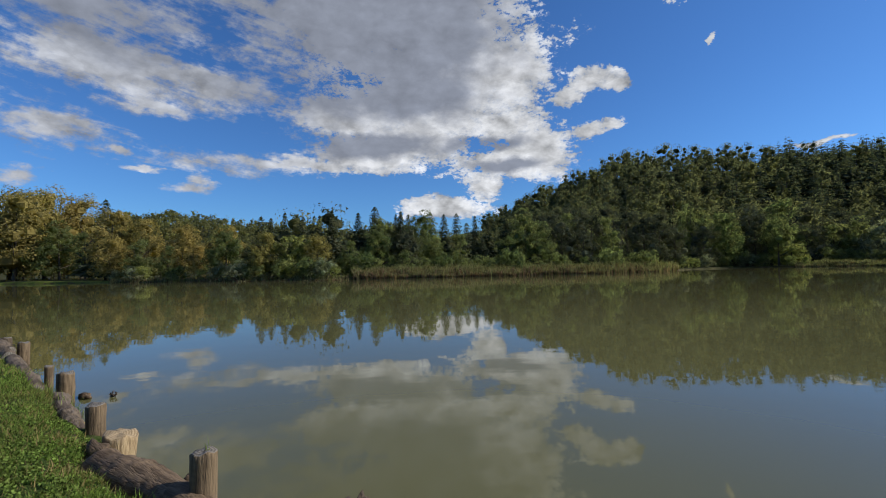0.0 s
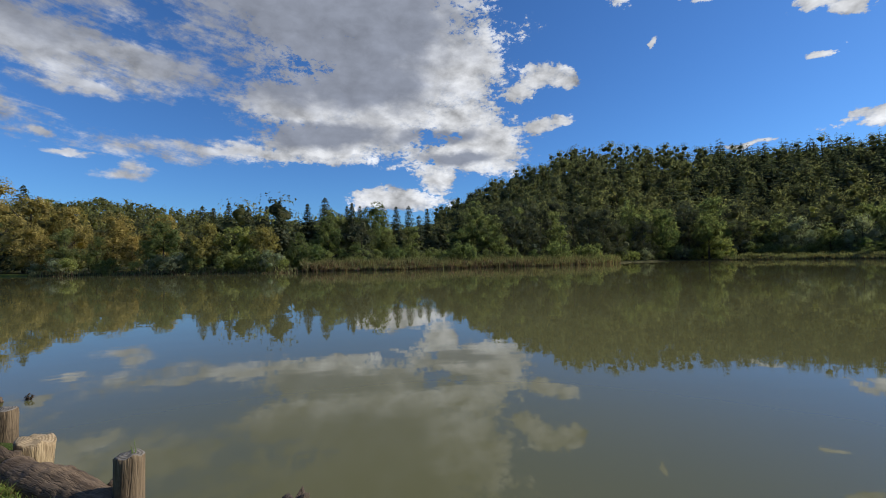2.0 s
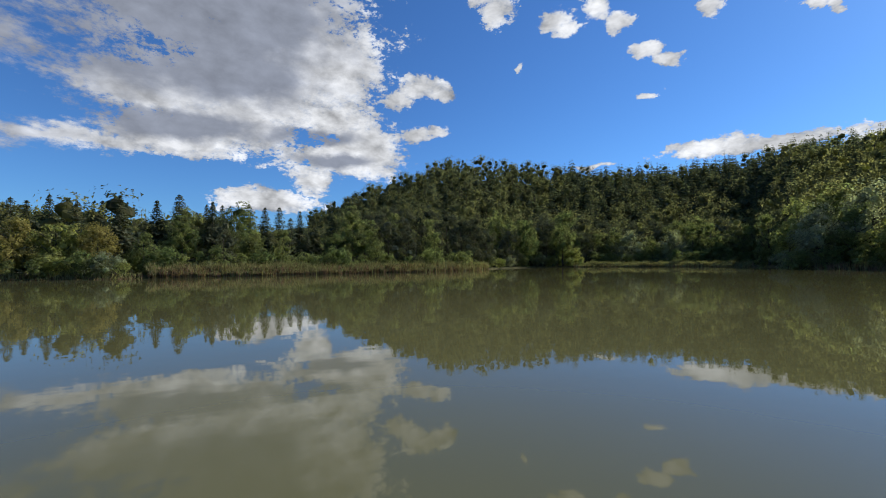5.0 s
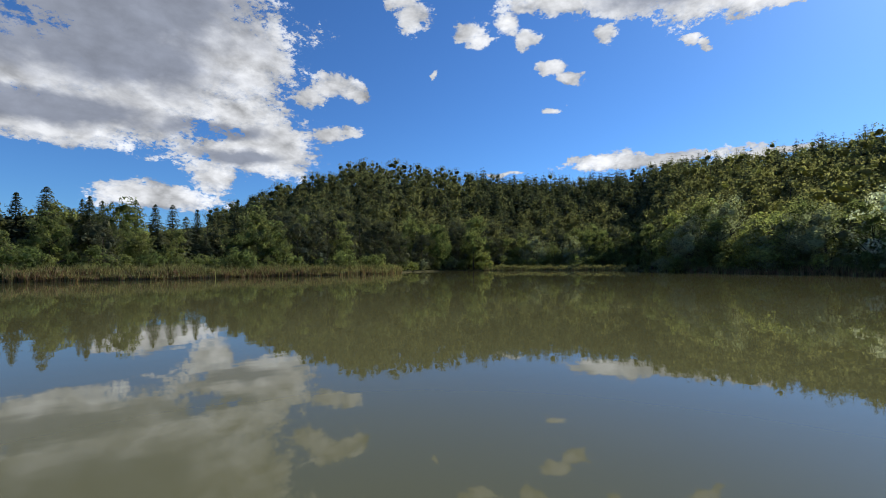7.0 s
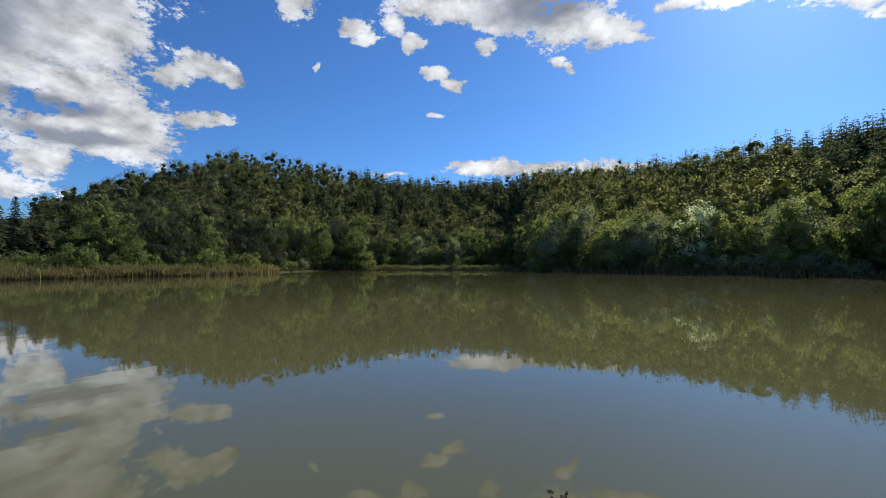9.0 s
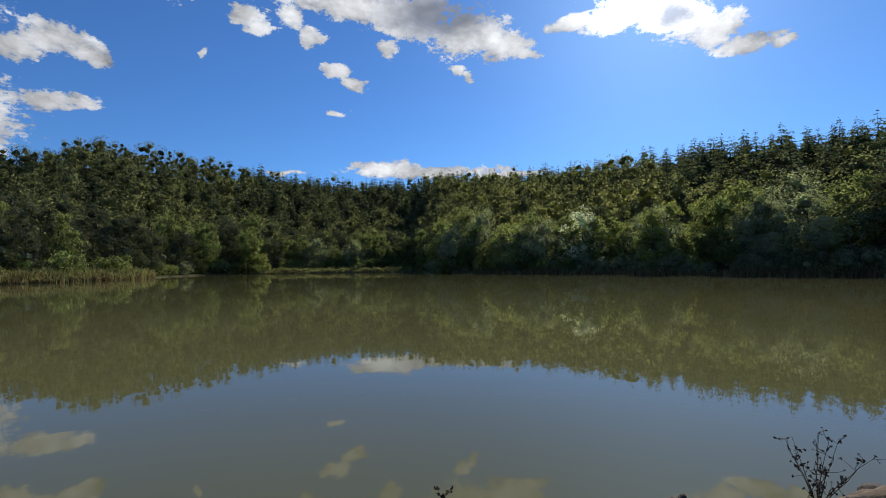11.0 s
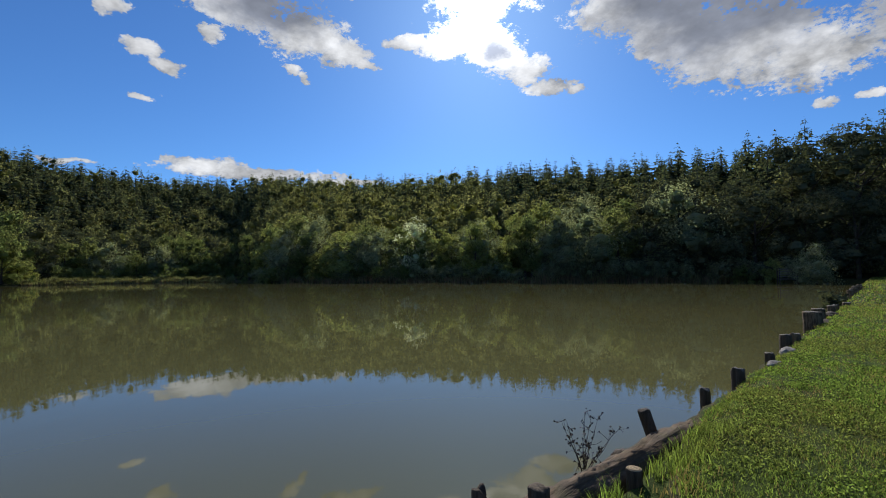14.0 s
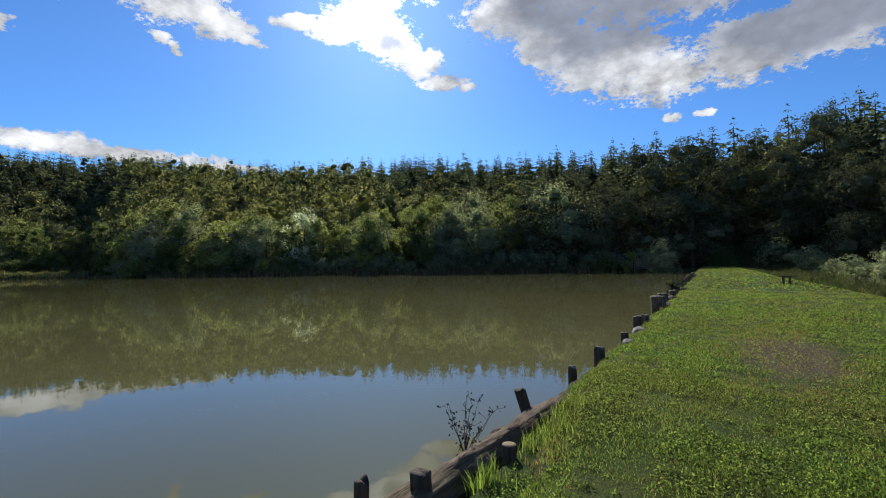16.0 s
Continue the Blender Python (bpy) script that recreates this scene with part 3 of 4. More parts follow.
def spruce_crown(rng, h, w, tiers, per, twigs, low=0.1):
    """Whorls of drooping boughs that shorten to a thin spire, round a dense core."""
    centres, normals, ways, sizes = [], [], [], []
    for k in range(tiers):
        u = (k + rng.uniform(0, 0.6)) / tiers
        z = (low + (1.0 - low) * u) * h
        reach = w * 0.5 * (1 - u) ** 0.75 * rng.uniform(0.6, 1.15) + 0.015 * w
        m = max(4, int(per * (1 - 0.6 * u)))
        for a in np.arange(m) * 6.283 / m + rng.uniform(0, 6.28):
            lean = a + rng.normal(0, 0.15)
            length = reach * rng.uniform(0.6, 1.2)
            ca, sa = math.cos(lean), math.sin(lean)
            for q in range(twigs):
                f = 0.25 + 0.75 * (q + rng.uniform(0.2, 0.9)) / twigs
                rr = length * f
                side = rng.normal(0, 0.13) * length
                centres.append((ca * rr - sa * side, sa * rr + ca * side, z - 0.3 * rr + rng.normal(0, 0.006 * h)))
                normals.append((ca * 0.5 + rng.normal(0, 0.3), sa * 0.5 + rng.normal(0, 0.3), 0.8))
                ways.append((ca, sa, -0.35))
                sizes.append(max(length / twigs * rng.uniform(0.8, 1.3), 0.011 * h))
    centres.append((0, 0, h * 0.985)), normals.append((1, 0, 0.1)), ways.append((0, 0, 1.0)), sizes.append(0.012 * h)
    z = np.linspace(low + 0.03, 0.6, 4)
    core = tube(np.stack([z * 0, z * 0, z * h], -1), w * 0.12 * (0.72 - z) / (1 - low) + 0.002 * h, 6)
    return merge([tris(core), leaf_tris(np.array(centres), unit(np.array(normals)), np.array(sizes), 1.35, rng, np.array(ways))])


def tree(name, seed, h, w, leafmat, label, kind="broad", leaves=5600, size=0.155, low=0.12, lumps=17, spire=0.0):
    """A tree of its own: an empty at the foot, a trunk and a crown."""
    rng = np.random.default_rng(seed)
    root = tagged(new(name), label, "bush" if kind == "bush" else "tree")
    if kind == "spruce":
        z = np.linspace(-0.3, h * 0.97, 5)
        trunk = tube(np.stack([z * 0, z * 0, z], -1), np.linspace(0.017 * h, 0.002 * h, 5))
        crown = spruce_crown(rng, h, w * 1.85, 34, 15, 8, low)
    elif kind == "bush":
        chunks = []
        for k in range(6):
            t = np.linspace(0, 1, 4)
            a, reach = rng.uniform(0, 6.28), rng.uniform(0.2, 0.42) * w
            chunks.append(tube(np.stack([np.cos(a) * reach * t, np.sin(a) * reach * t, -0.2 + 0.8 * h * t], -1), np.linspace(0.03, 0.008, 4), 5))
        trunk = merge(chunks)
        crown = broad_crown(rng, h, w, leaves, size, 0.05, lumps, spire)
    else:
        trunk = broad_trunk(rng, h, w)
        crown = broad_crown(rng, h, w, leaves, size, low, lumps, spire)
    piece("stem" if kind == "bush" else "trunk", mesh_of("trunk", *trunk, [BARK], smooth=True), root)
    piece("crown", mesh_of("crown", *crown, [leafmat]), root)
    return root


# models of trees, in metres; each is planted once itself and then copied
def tree_models():
    m = {}
    m["green"] = [tree("broadleaf_tree", 11, 13, 9, LEAF_GREEN, "green broadleaf tree with a dense full crown at the lake shore"),
                  tree("broadleaf_tree", 12, 14, 8, LEAF_GREEN, "green broadleaf tree with a tall uneven crown at the lake shore", lumps=26),
                  tree("broadleaf_tree", 13, 11, 9, LEAF_GREEN, "low spreading green broadleaf tree leaning over the water", low=0.06)]
    m["dark"] = [tree("broadleaf_tree", 21, 14, 10, LEAF_SHADED, "broadleaf tree of the wood with shade in its dark green leaf colour"),
                 tree("broadleaf_tree", 22, 16, 11, LEAF_SHADED, "tall broadleaf tree of the wood with shade in its dark green leaf colour", lumps=28)]
    m["grove"] = [tree("broadleaf_tree", 23, 18, 13, LEAF_SHADED, "big broadleaf tree with shade in its leaf colour in the grove beyond the dam", leaves=11000, size=0.13, lumps=34, low=0.08),
                  tree("broadleaf_tree", 24, 18, 12, LEAF_SHADED, "tall broadleaf tree with drooping boughs and shade in its leaf colour in the grove", leaves=11000, size=0.13, lumps=30, low=0.05)]
    m["autumn"] = [tree("broadleaf_tree", 31, 14, 11, LEAF_AUTUMN, "oak with leaves turning yellow-brown at the lake shore", low=0.22, lumps=26),
                   tree("broadleaf_tree", 32, 13, 9, LEAF_AUTUMN, "broadleaf tree turning brown in the sunny wood", lumps=20)]
    m["yellow"] = [tree("broadleaf_tree", 41, 11, 7, LEAF_YELLOW, "yellow-green sunlit broadleaf tree at the lake shore", spire=0.35),
                   tree("broadleaf_tree", 42, 9, 7, LEAF_YELLOW, "small yellow-green sunlit tree among darker trees")]
    m["willow"] = [tree("willow_tree", 51, 13, 13, LEAF_WILLOW, "grey-green rounded willow by the water", lumps=34, leaves=6500, low=0.06)]
    m["pale"] = [tree("silver_leaved_tree", 61, 10, 8, LEAF_PALE, "silvery pale-leaved tree standing out from the green wood", lumps=18, leaves=3600)]
    m["spruce"] = [tree("spruce_tree", 71, 19, 6.5, NEEDLE, "tall dark spruce with a pointed top", "spruce"),
                   tree("spruce_tree", 72, 18, 5.2, NEEDLE, "slender dark spruce with drooping boughs", "spruce", low=0.25),
                   tree("pine_tree", 73, 17, 3.4, NEEDLE, "dark pine with a bare lower trunk", "spruce", low=0.42)]
    m["bush"] = [tree("bush", 81, 3.0, 4.0, LEAF_GREEN, "green rounded shrub at the water's edge", "bush", 1900, 0.085, lumps=12),
                 tree("bush", 82, 2.4, 4.4, LEAF_GREEN, "low green shrub among the reeds", "bush", 1900, 0.085, lumps=12)]
    m["ybush"] = [tree("bush", 83, 3.4, 4.0, LEAF_YELLOW, "yellow-green shrub on the far shore", "bush", 1900, 0.09, lumps=12)]
    m["dbush"] = [tree("bush", 84, 2.8, 4.6, LEAF_WILLOW, "grey-green shaded shrub along the far shore", "bush", 1900, 0.09, lumps=12)]
    return m


MODEL_SIZE = {"green": (13, 14, 11), "dark": (14, 16), "grove": (18, 18), "autumn": (14, 13), "yellow": (11, 9), "willow": (13,), "pale": (10,),
              "spruce": (19, 18, 17), "bush": (3.0, 2.4), "ybush": (3.4,), "dbush": (2.8,)}
MODELS = tree_models()
USED = set()
PLANT = random.Random(5)


def plant(kind, az, dist, height, wide=1.0, pick=None):
    """Put a tree of that kind at a heading and distance, grown to a height in metres."""
    pick = PLANT.randrange(len(MODELS[kind])) if pick is None else pick
    x, y = dist * math.sin(radians(az)), dist * math.cos(radians(az))
    z = float(ground_z(x, y))
    k = height / MODEL_SIZE[kind][pick]
    kw = k * wide * PLANT.uniform(0.9, 1.1)
    m = Matrix.LocRotScale((x, y, z), Euler((0, 0, PLANT.uniform(0, 6.28))), (kw, kw, k))
    ob = MODELS[kind][pick]
    if (kind, pick) not in USED:
        USED.add((kind, pick))
        ob.matrix_basis = m
        return ob
    return copy_thing_scaled(ob, m)


def copy_thing_scaled(ob, m):
    """copy_thing() with the scale taken from m alone."""
    inv = Matrix.Diagonal((1 / ob.scale.x, 1 / ob.scale.y, 1 / ob.scale.z, 1))
    return copy_thing(ob, m @ inv)


# slope of the front row's tops as seen from the dam
FRONT = np.array([(-50, .11), (-45, .115), (-41, .112), (-38, .10), (-34, .088), (-31, .08), (-25, .084), (-20, .098), (-14, .095), (-6, .1), (0, .085), (6, .072),
                  (10, .085), (16, .108), (23, .09), (30, .09), (37, .098), (42, .066), (50, .068), (54, .072), (57, .06), (61, .095), (64, .11), (70, .10),
                  (78, .10), (86, .10), (91, .12), (98, .132), (104, .132), (110, .14), (115, .13), (119, .178), (124, .188)])


def front_kind(az):
    r = PLANT.random()
    if az < -37:
        return "autumn" if r < 0.85 else "green"
    if az < -24:
        return "autumn" if r < 0.35 else "green" if r < 0.9 else "yellow"
    if az < -8:
        return "green" if r < 0.62 else "spruce" if r < 0.75 else "autumn" if r < 0.85 else "yellow"
    if az < 12:
        return "spruce" if r < 0.35 else "green" if r < 0.7 else "dark"
    if az < 40:
        return "green" if r < 0.6 else "dark"
    if az < 57:
        return "green" if r < 0.6 else "dark" if r < 0.85 else "willow"
    if az < 75:
        return "yellow" if r < 0.4 else "green" if r < 0.78 else "willow" if r < 0.92 else "dark"
    if az < 105:
        return "green" if r < 0.4 else "dark" if r < 0.46 else "willow" if r < 0.76 else "yellow"
    # right end: nearly all trees with shade in the leaf colour
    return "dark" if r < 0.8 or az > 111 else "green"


def plant_shore():
    az = -49.0
    while az < 126:
        shore = float(relief(az)[0])
        back = 12 if -11 < az < 25 else 22 if -50 < az < -38 else 15 if 39 < az < 57 else 3.5
        dist = shore + back + PLANT.uniform(0, 4)
        if abs(az - 57) > 1.2:
            slope = float(np.interp(az, FRONT[:, 0], FRONT[:, 1])) * PLANT.uniform(0.62, 1.06)
            plant(front_kind(az), az, dist, slope * dist + 1.4, 1.0 if az < 57 else 1.1)
        az += math.degrees(PLANT.uniform(4.2, 6.2) / dist)
    # second row, taller, behind the first
    az = -49.0
    while az < 126:
        shore = float(relief(az)[0])
        dist = shore + (24 if -11 < az < 25 else 34 if az < -38 else 26 if 39 < az < 57 else 12) + PLANT.uniform(0, 6)
        slope = float(np.interp(az, FRONT[:, 0], FRONT[:, 1])) * PLANT.uniform(0.95, 1.15) + (0.008 if -36 < az < -23 else 0.022 if az < 12 else 0.006)
        kind = front_kind(az)
        # more shade-coloured trees below the dark hill
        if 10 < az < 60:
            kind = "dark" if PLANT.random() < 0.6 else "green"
        elif -22 < az <= 10 and PLANT.random() < 0.6:
            kind = "spruce"
        plant(kind, az, dist, min(slope * dist + 1.4, 24), 1.0)
        az += math.degrees(PLANT.uniform(3.6, 5.4) / dist if -22 < az < 10 else PLANT.uniform(5.0, 7.5) / dist)


plant_shore()
# marked single trees: heading, distance, slope of the top
for kind, az, dist, slope, wide, pick in [
        ("spruce", -37.3, 118, 0.134, 1.1, 0), ("autumn", -44, 135, 0.131, 1.0, 0), ("spruce", -21.2, 95, 0.111, 1.0, 1),
        ("spruce", -19.6, 100, 0.124, 0.9, 1), ("spruce", -18.2, 98, 0.120, 0.9, 0), ("spruce", -15.5, 100, 0.118, 0.9, 1),
        ("spruce", -8.7, 98, 0.138, 1.0, 0), ("spruce", -6.0, 104, 0.122, 0.8, 1), ("spruce", -4.4, 104, 0.121, 0.8, 1),
        ("spruce", -1.6, 106, 0.126, 0.9, 0), ("spruce", 1.8, 108, 0.120, 0.9, 0), ("spruce", 4.2, 112, 0.114, 0.8, 1),
        ("green", 15.6, 100, 0.114, 0.8, 1), ("green", 20.3, 100, 0.10, 0.7, 1), ("yellow", 38.2, 140, 0.034, 1.2, 1),
        ("pale", 78.4, 97, 0.113, 1.0, 0), ("yellow", 86.2, 84, 0.118, 0.95, 0), ("willow", 110, 86, 0.160, 1.05, 0),
        ("yellow", 70.0, 101, 0.102, 1.2, 1), ("green", 92.5, 84, 0.134, 1.0, 0), ("willow", 97, 83, 0.125, 0.8, 0)]:
    plant(kind, az, dist, slope * dist + 1.4, wide, pick)
for kind, az, dist, h in [("willow", 121.9, 69, 5.4), ("yellow", 118.4, 73, 4.2), ("bush", 116.0, 77, 3.4)]:
    plant(kind, az, dist, h, 1.0, 0)
# shrubs along the shore and among the reeds
for az in np.arange(-37, 122, 1.7):
    shore = float(relief(az)[0])
    if -12 < az < 29:
        if PLANT.random() < 0.75:
            plant("bush", az + PLANT.uniform(-.6, .6), shore + PLANT.uniform(5.5, 9), PLANT.uniform(2.4, 4.0))
    elif not 40 < az < 57.5:
        kind = "dbush" if az > 78 or PLANT.random() < 0.4 else "ybush" if PLANT.random() < 0.25 else "bush"
        plant(kind, az + PLANT.uniform(-.6, .6), shore + PLANT.uniform(0.8, 2.2), PLANT.uniform(1.8, 3.6))
    else:
        plant("bush", az, shore + PLANT.uniform(9, 14), PLANT.uniform(3.0, 4.5))
# big trees beyond the end of the dam and along its land side, backlit shade in their leaf colour
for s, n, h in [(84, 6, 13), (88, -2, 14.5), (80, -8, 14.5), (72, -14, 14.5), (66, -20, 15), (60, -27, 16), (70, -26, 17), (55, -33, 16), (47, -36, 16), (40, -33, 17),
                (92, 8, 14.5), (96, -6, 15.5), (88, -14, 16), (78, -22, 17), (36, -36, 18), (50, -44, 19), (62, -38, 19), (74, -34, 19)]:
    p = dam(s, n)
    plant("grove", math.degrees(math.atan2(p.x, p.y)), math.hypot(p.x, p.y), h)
for s, n, h, kind in [(78, 7.5, 4.2, "bush"), (82, 4, 3.0, "dbush"), (64, -9.0, 1.8, "dbush"), (58, -9.5, 1.7, "dbush"), (52, -10.0, 2.0, "dbush"), (47.5, -10.5, 1.7, "dbush"),
                      (43, -10.5, 1.9, "dbush"), (39.5, -10.8, 1.7, "dbush"),
                      (70, -9, 3, "dbush"), (76, -7, 3, "dbush"), (45, -13, 3, "dbush"), (55, -14, 3.2, "dbush"), (40, -13, 2.6, "dbush")]:
    p = dam(s, n)
    plant(kind, math.degrees(math.atan2(p.x, p.y)), math.hypot(p.x, p.y), h)

for kind in MODELS:
    for pick in range(len(MODELS[kind])):
        if (kind, pick) not in USED:
            plant(kind, -20.0 + 3.0 * pick, 92.0 + pick, MODEL_SIZE[kind][pick] * 0.62, 1.0, pick)

# ---- far woods: too many trees to count ----


def woods(name, label, az0, az1, near, far, spacing, height, conifer, rough_leaves=150, size=0.62, tall=lambda a: 1.0, shade=lambda a, d: (0.4, 0.2)):
    """Fills a stretch of hillside with joined trees. near and far: functions of the heading that give distances."""
    rng = np.random.default_rng(abs(hash_name(name)))
    models = []
    for k in range(5):
        w = rng.uniform(0.72, 0.98)
        trunk = tris(tube([(0, 0, -0.03), (0, 0, 0.75)], [0.016, 0.005], 4))
        models.append((broad_crown(rng, 1.0, w * 1.05, rough_leaves, size * 1.12 / 14, 0.12, 10, 0.25, True, 6), trunk, 0))
    for k in range(3):
        trunk = tris(tube([(0, 0, -0.03), (0, 0, 0.85)], [0.014, 0.004], 4))
        models.append((spruce_crown(rng, 1.0, rng.uniform(0.56, 0.74), 14, 10, 5, 0.1), trunk, 1))
    verts, faces, slots, tints, base = [], [], [], [], 0
    rad = 60.0
    while rad < 560:
        da = math.degrees(spacing / rad)
        for a in np.arange(az0, az1, da):
            az = a + rng.uniform(-0.4, 0.4) * da
            d = rad + rng.uniform(-0.45, 0.45) * spacing
            if not near(az) < d < far(az):
                continue
            x, y = d * math.sin(radians(az)), d * math.cos(radians(az))
            z = float(ground_z(x, y))
            p_con = conifer(az, d)
            is_con = rng.random() < p_con
            k = rng.integers(5, 8) if is_con else rng.integers(0, 5)
            h = height * tall(az) * (rng.uniform(0.72, 1.12) if d < relief(az)[2] - 14 else rng.uniform(0.68, 1.15)) * (1.08 if is_con else 1.0)
            spin = rng.uniform(0, 6.28)
            c, s_ = math.cos(spin), math.sin(spin)
            turn = np.array([[c, s_, 0], [-s_, c, 0], [0, 0, 1]]) * h * np.array([rng.uniform(0.85, 1.15)] * 2 + [1.0])
            # shade by place is put into each tree's leaf colour
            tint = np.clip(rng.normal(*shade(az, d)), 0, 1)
            for (v, f), slot in ((models[k][0], models[k][2]), (models[k][1], 2)):
                verts.append(v @ turn + np.array([x, y, z]))
                faces.append(f + base)
                slots.append(np.full(len(f), slot))
                tints.append(np.full(len(v), tint))
                base += len(v)
        rad += spacing
    me = mesh_of(name, np.concatenate(verts), np.concatenate(faces), [WOODS_LEAF, WOODS_NEEDLE, BARK], np.concatenate(slots), tint=np.concatenate(tints))
    tagged(new(name, me), label, "forest", kind="stuff")


def hash_name(name):
    return sum(ord(ch) * (i + 3) for i, ch in enumerate(name))


def after_rows(az):
    shore, foot, ridge, _ = relief(az)
    return shore + (36 if az < -38 else 30 if -11 < az < 25 else 19)


def ridge_part(a, d):
    """0 at the foot of the hill, 1 at its ridge."""
    _, foot, ridge, _ = relief(a)
    return float(step(d, foot, ridge))


# lower mean tint colours in the shade of the hill and the slope's right
woods("hill_woods", "mixed dark green woods covering the hill, shade in the leaf tint", 6, 62, lambda a: max(after_rows(a), relief(a)[1] - 12), lambda a: relief(a)[2] + 10, 6.6, 13.2,
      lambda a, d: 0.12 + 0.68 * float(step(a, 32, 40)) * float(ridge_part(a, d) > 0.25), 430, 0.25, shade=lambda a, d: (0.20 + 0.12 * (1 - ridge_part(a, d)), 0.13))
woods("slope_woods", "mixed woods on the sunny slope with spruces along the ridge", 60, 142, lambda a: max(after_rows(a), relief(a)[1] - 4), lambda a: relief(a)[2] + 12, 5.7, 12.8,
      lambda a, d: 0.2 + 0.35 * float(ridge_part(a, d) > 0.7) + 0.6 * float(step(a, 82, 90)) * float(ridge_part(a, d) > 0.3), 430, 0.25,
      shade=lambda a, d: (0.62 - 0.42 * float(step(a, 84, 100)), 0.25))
woods("lowland_woods", "flat mixed woods behind the shore trees", -56, 8, after_rows, lambda a: after_rows(a) + 36, 7.0, 13.0,
      lambda a, d: 0.3 * float(step(a, -24, -16)), 400, 0.27, lambda a: 0.7 if -37 < a < -22 else 0.9, shade=lambda a, d: (0.4, 0.25))
woods("distant_hill_woods", "distant low hill covered in autumn woods", -50, -4, lambda a: 400, lambda a: relief(a)[2] + 15, 10.0, 14.0,
      lambda a, d: 0.05, 110, 0.55, shade=lambda a, d: (0.6, 0.25))

# ---- reeds ----


def blades(root, height, width, lean, rng, joints=2):
    """Upright bent ribbons that taper to a tip, as faces of four corners."""
    m = len(root)
    a = rng.uniform(0, 6.28, m)
    side = np.stack([np.cos(a), np.sin(a), a * 0], -1) * (width / 2)[:, None]
    b = rng.uniform(0, 6.28, m)
    tilt = np.stack([np.cos(b), np.sin(b), b * 0], -1) * (height * lean)[:, None]
    rows = []
    for k in range(joints + 1):
        u = k / joints
        mid = root + tilt * u ** 2 + np.array([0, 0, 1.0]) * (height * (u - 0.18 * lean * u * u))[:, None]
        taper = max(1 - u ** 1.5, 0.08)
        rows += [mid - side * taper, mid + side * taper]
    verts = np.stack(rows, 1).reshape(-1, 3)
    base = np.arange(m)[:, None] * (2 * joints + 2)
    faces = np.concatenate([base + np.array([2 * k, 2 * k + 1, 2 * k + 3, 2 * k + 2]) for k in range(joints)])
    return verts, faces


def reed_bed(label, az0, az1, offset, depth, tall, count, green, seed):
    rng = np.random.default_rng(seed)
    az = rng.uniform(az0, az1, count)
    deep = rng.uniform(0, 1, count) ** 1.4
    d = relief(az)[0] + offset + depth * deep
    x, y = d * np.sin(np.radians(az)), d * np.cos(np.radians(az))
    clump = 0.8 + 0.32 * fuzz(x, y, 1.3) + 0.15 * fuzz(x, y, 0.4) + 0.2 * fuzz(x, y, 3.3)
    root = np.stack([x, y, np.clip(ground_z(x, y), -0.12, 0.4) - 0.05], -1)
    h = tall * clump * rng.uniform(0.7, 1.1, count) * (0.62 + 0.38 * deep)
    is_green = rng.random(count) < green * (0.55 + 0.6 * deep + 0.4 * fuzz(x, y, 0.5))
    h = np.where(is_green, h, h * 0.8)
    gap = fuzz(x, y, 2.6, 3.0) + 0.5 * fuzz(x, y, 5.1) < -0.35
    keep = ~gap | (deep > 0.25)
    root, h, is_green, count = root[keep], h[keep], is_green[keep], int(keep.sum())
    v, f = blades(root, h, np.full(count, 0.13), rng.uniform(0.08, 0.4, count), rng)
    slots = np.tile(np.where(is_green, 0, 1), 2)
    bed = new("reed_bed", mesh_of("reed_bed", v, f, [REED_GREEN, REED_DRY], slots))
    tagged(bed, label, "reeds", kind="stuff")


reed_bed("tall reeds, brown below and green above, at the far shore", -11.5, 28, -0.8, 7.0, 2.3, 26000, 0.6, 1)
reed_bed("low pale reeds along a spit of the far shore", 38.5, 56.8, -1.2, 4.0, 1.7, 17000, 0.95, 2)
reed_bed("shaded dry reeds along the wooded shore", 62, 116, -0.8, 1.6, 1.9, 9000, 0.4, 3)
reed_bed("tufts of reed below the shore trees", -37, -12, -0.5, 1.2, 1.0, 2500, 0.8, 4)

# ---- posts, logs and stumps along the dam's edge ----


def lathe(points, radii, seed, rough=0.06, sides=22, ridges=0.0):
    """A round timber along a line, with an uneven skin."""
    verts, faces = tube(points, radii, sides)
    rings = len(points)
    mid = np.repeat(np.asarray(points, float), sides, axis=0)
    out = verts - mid
    k = np.arange(len(verts))
    ang = (k % sides) * 2 * math.pi / sides
    bumps = np.array([noise.noise(Vector((math.cos(a) * 1.4 + seed, math.sin(a) * 1.4, r * 0.55))) + 0.5 * noise.noise(Vector((math.cos(a) * 4 + seed, math.sin(a) * 4, r * 0.9)))
                      for a, r in zip(ang, k // sides)])
    flute = np.array([noise.noise(Vector((math.cos(a) * 6 + seed, math.sin(a) * 6, r * 0.15))) for a, r in zip(ang, k // sides)])
    return mid + out * (1 + rough * bumps + ridges * flute)[:, None], faces


def cap(verts, sides, rise, at_start=False):
    """A closing face for a timber: fan of rings that dishes slightly."""
    ring = verts[:sides] if at_start else verts[-sides:]
    c = ring.mean(0)
    chunks, rows = [], [ring, c + (ring - c) * 0.94 + rise * 0.6, c + (ring - c) * 0.5 + rise, c + (ring - c) * 0.04 + rise * 0.9]
    v = np.concatenate(rows)
    f = []
    for r in range(3):
        for j in range(sides):
            q = [r * sides + j, r * sides + (j + 1) % sides, (r + 1) * sides + (j + 1) % sides, (r + 1) * sides + j]
            f.append(q[::-1] if at_start else q)
    return v, np.array(f)


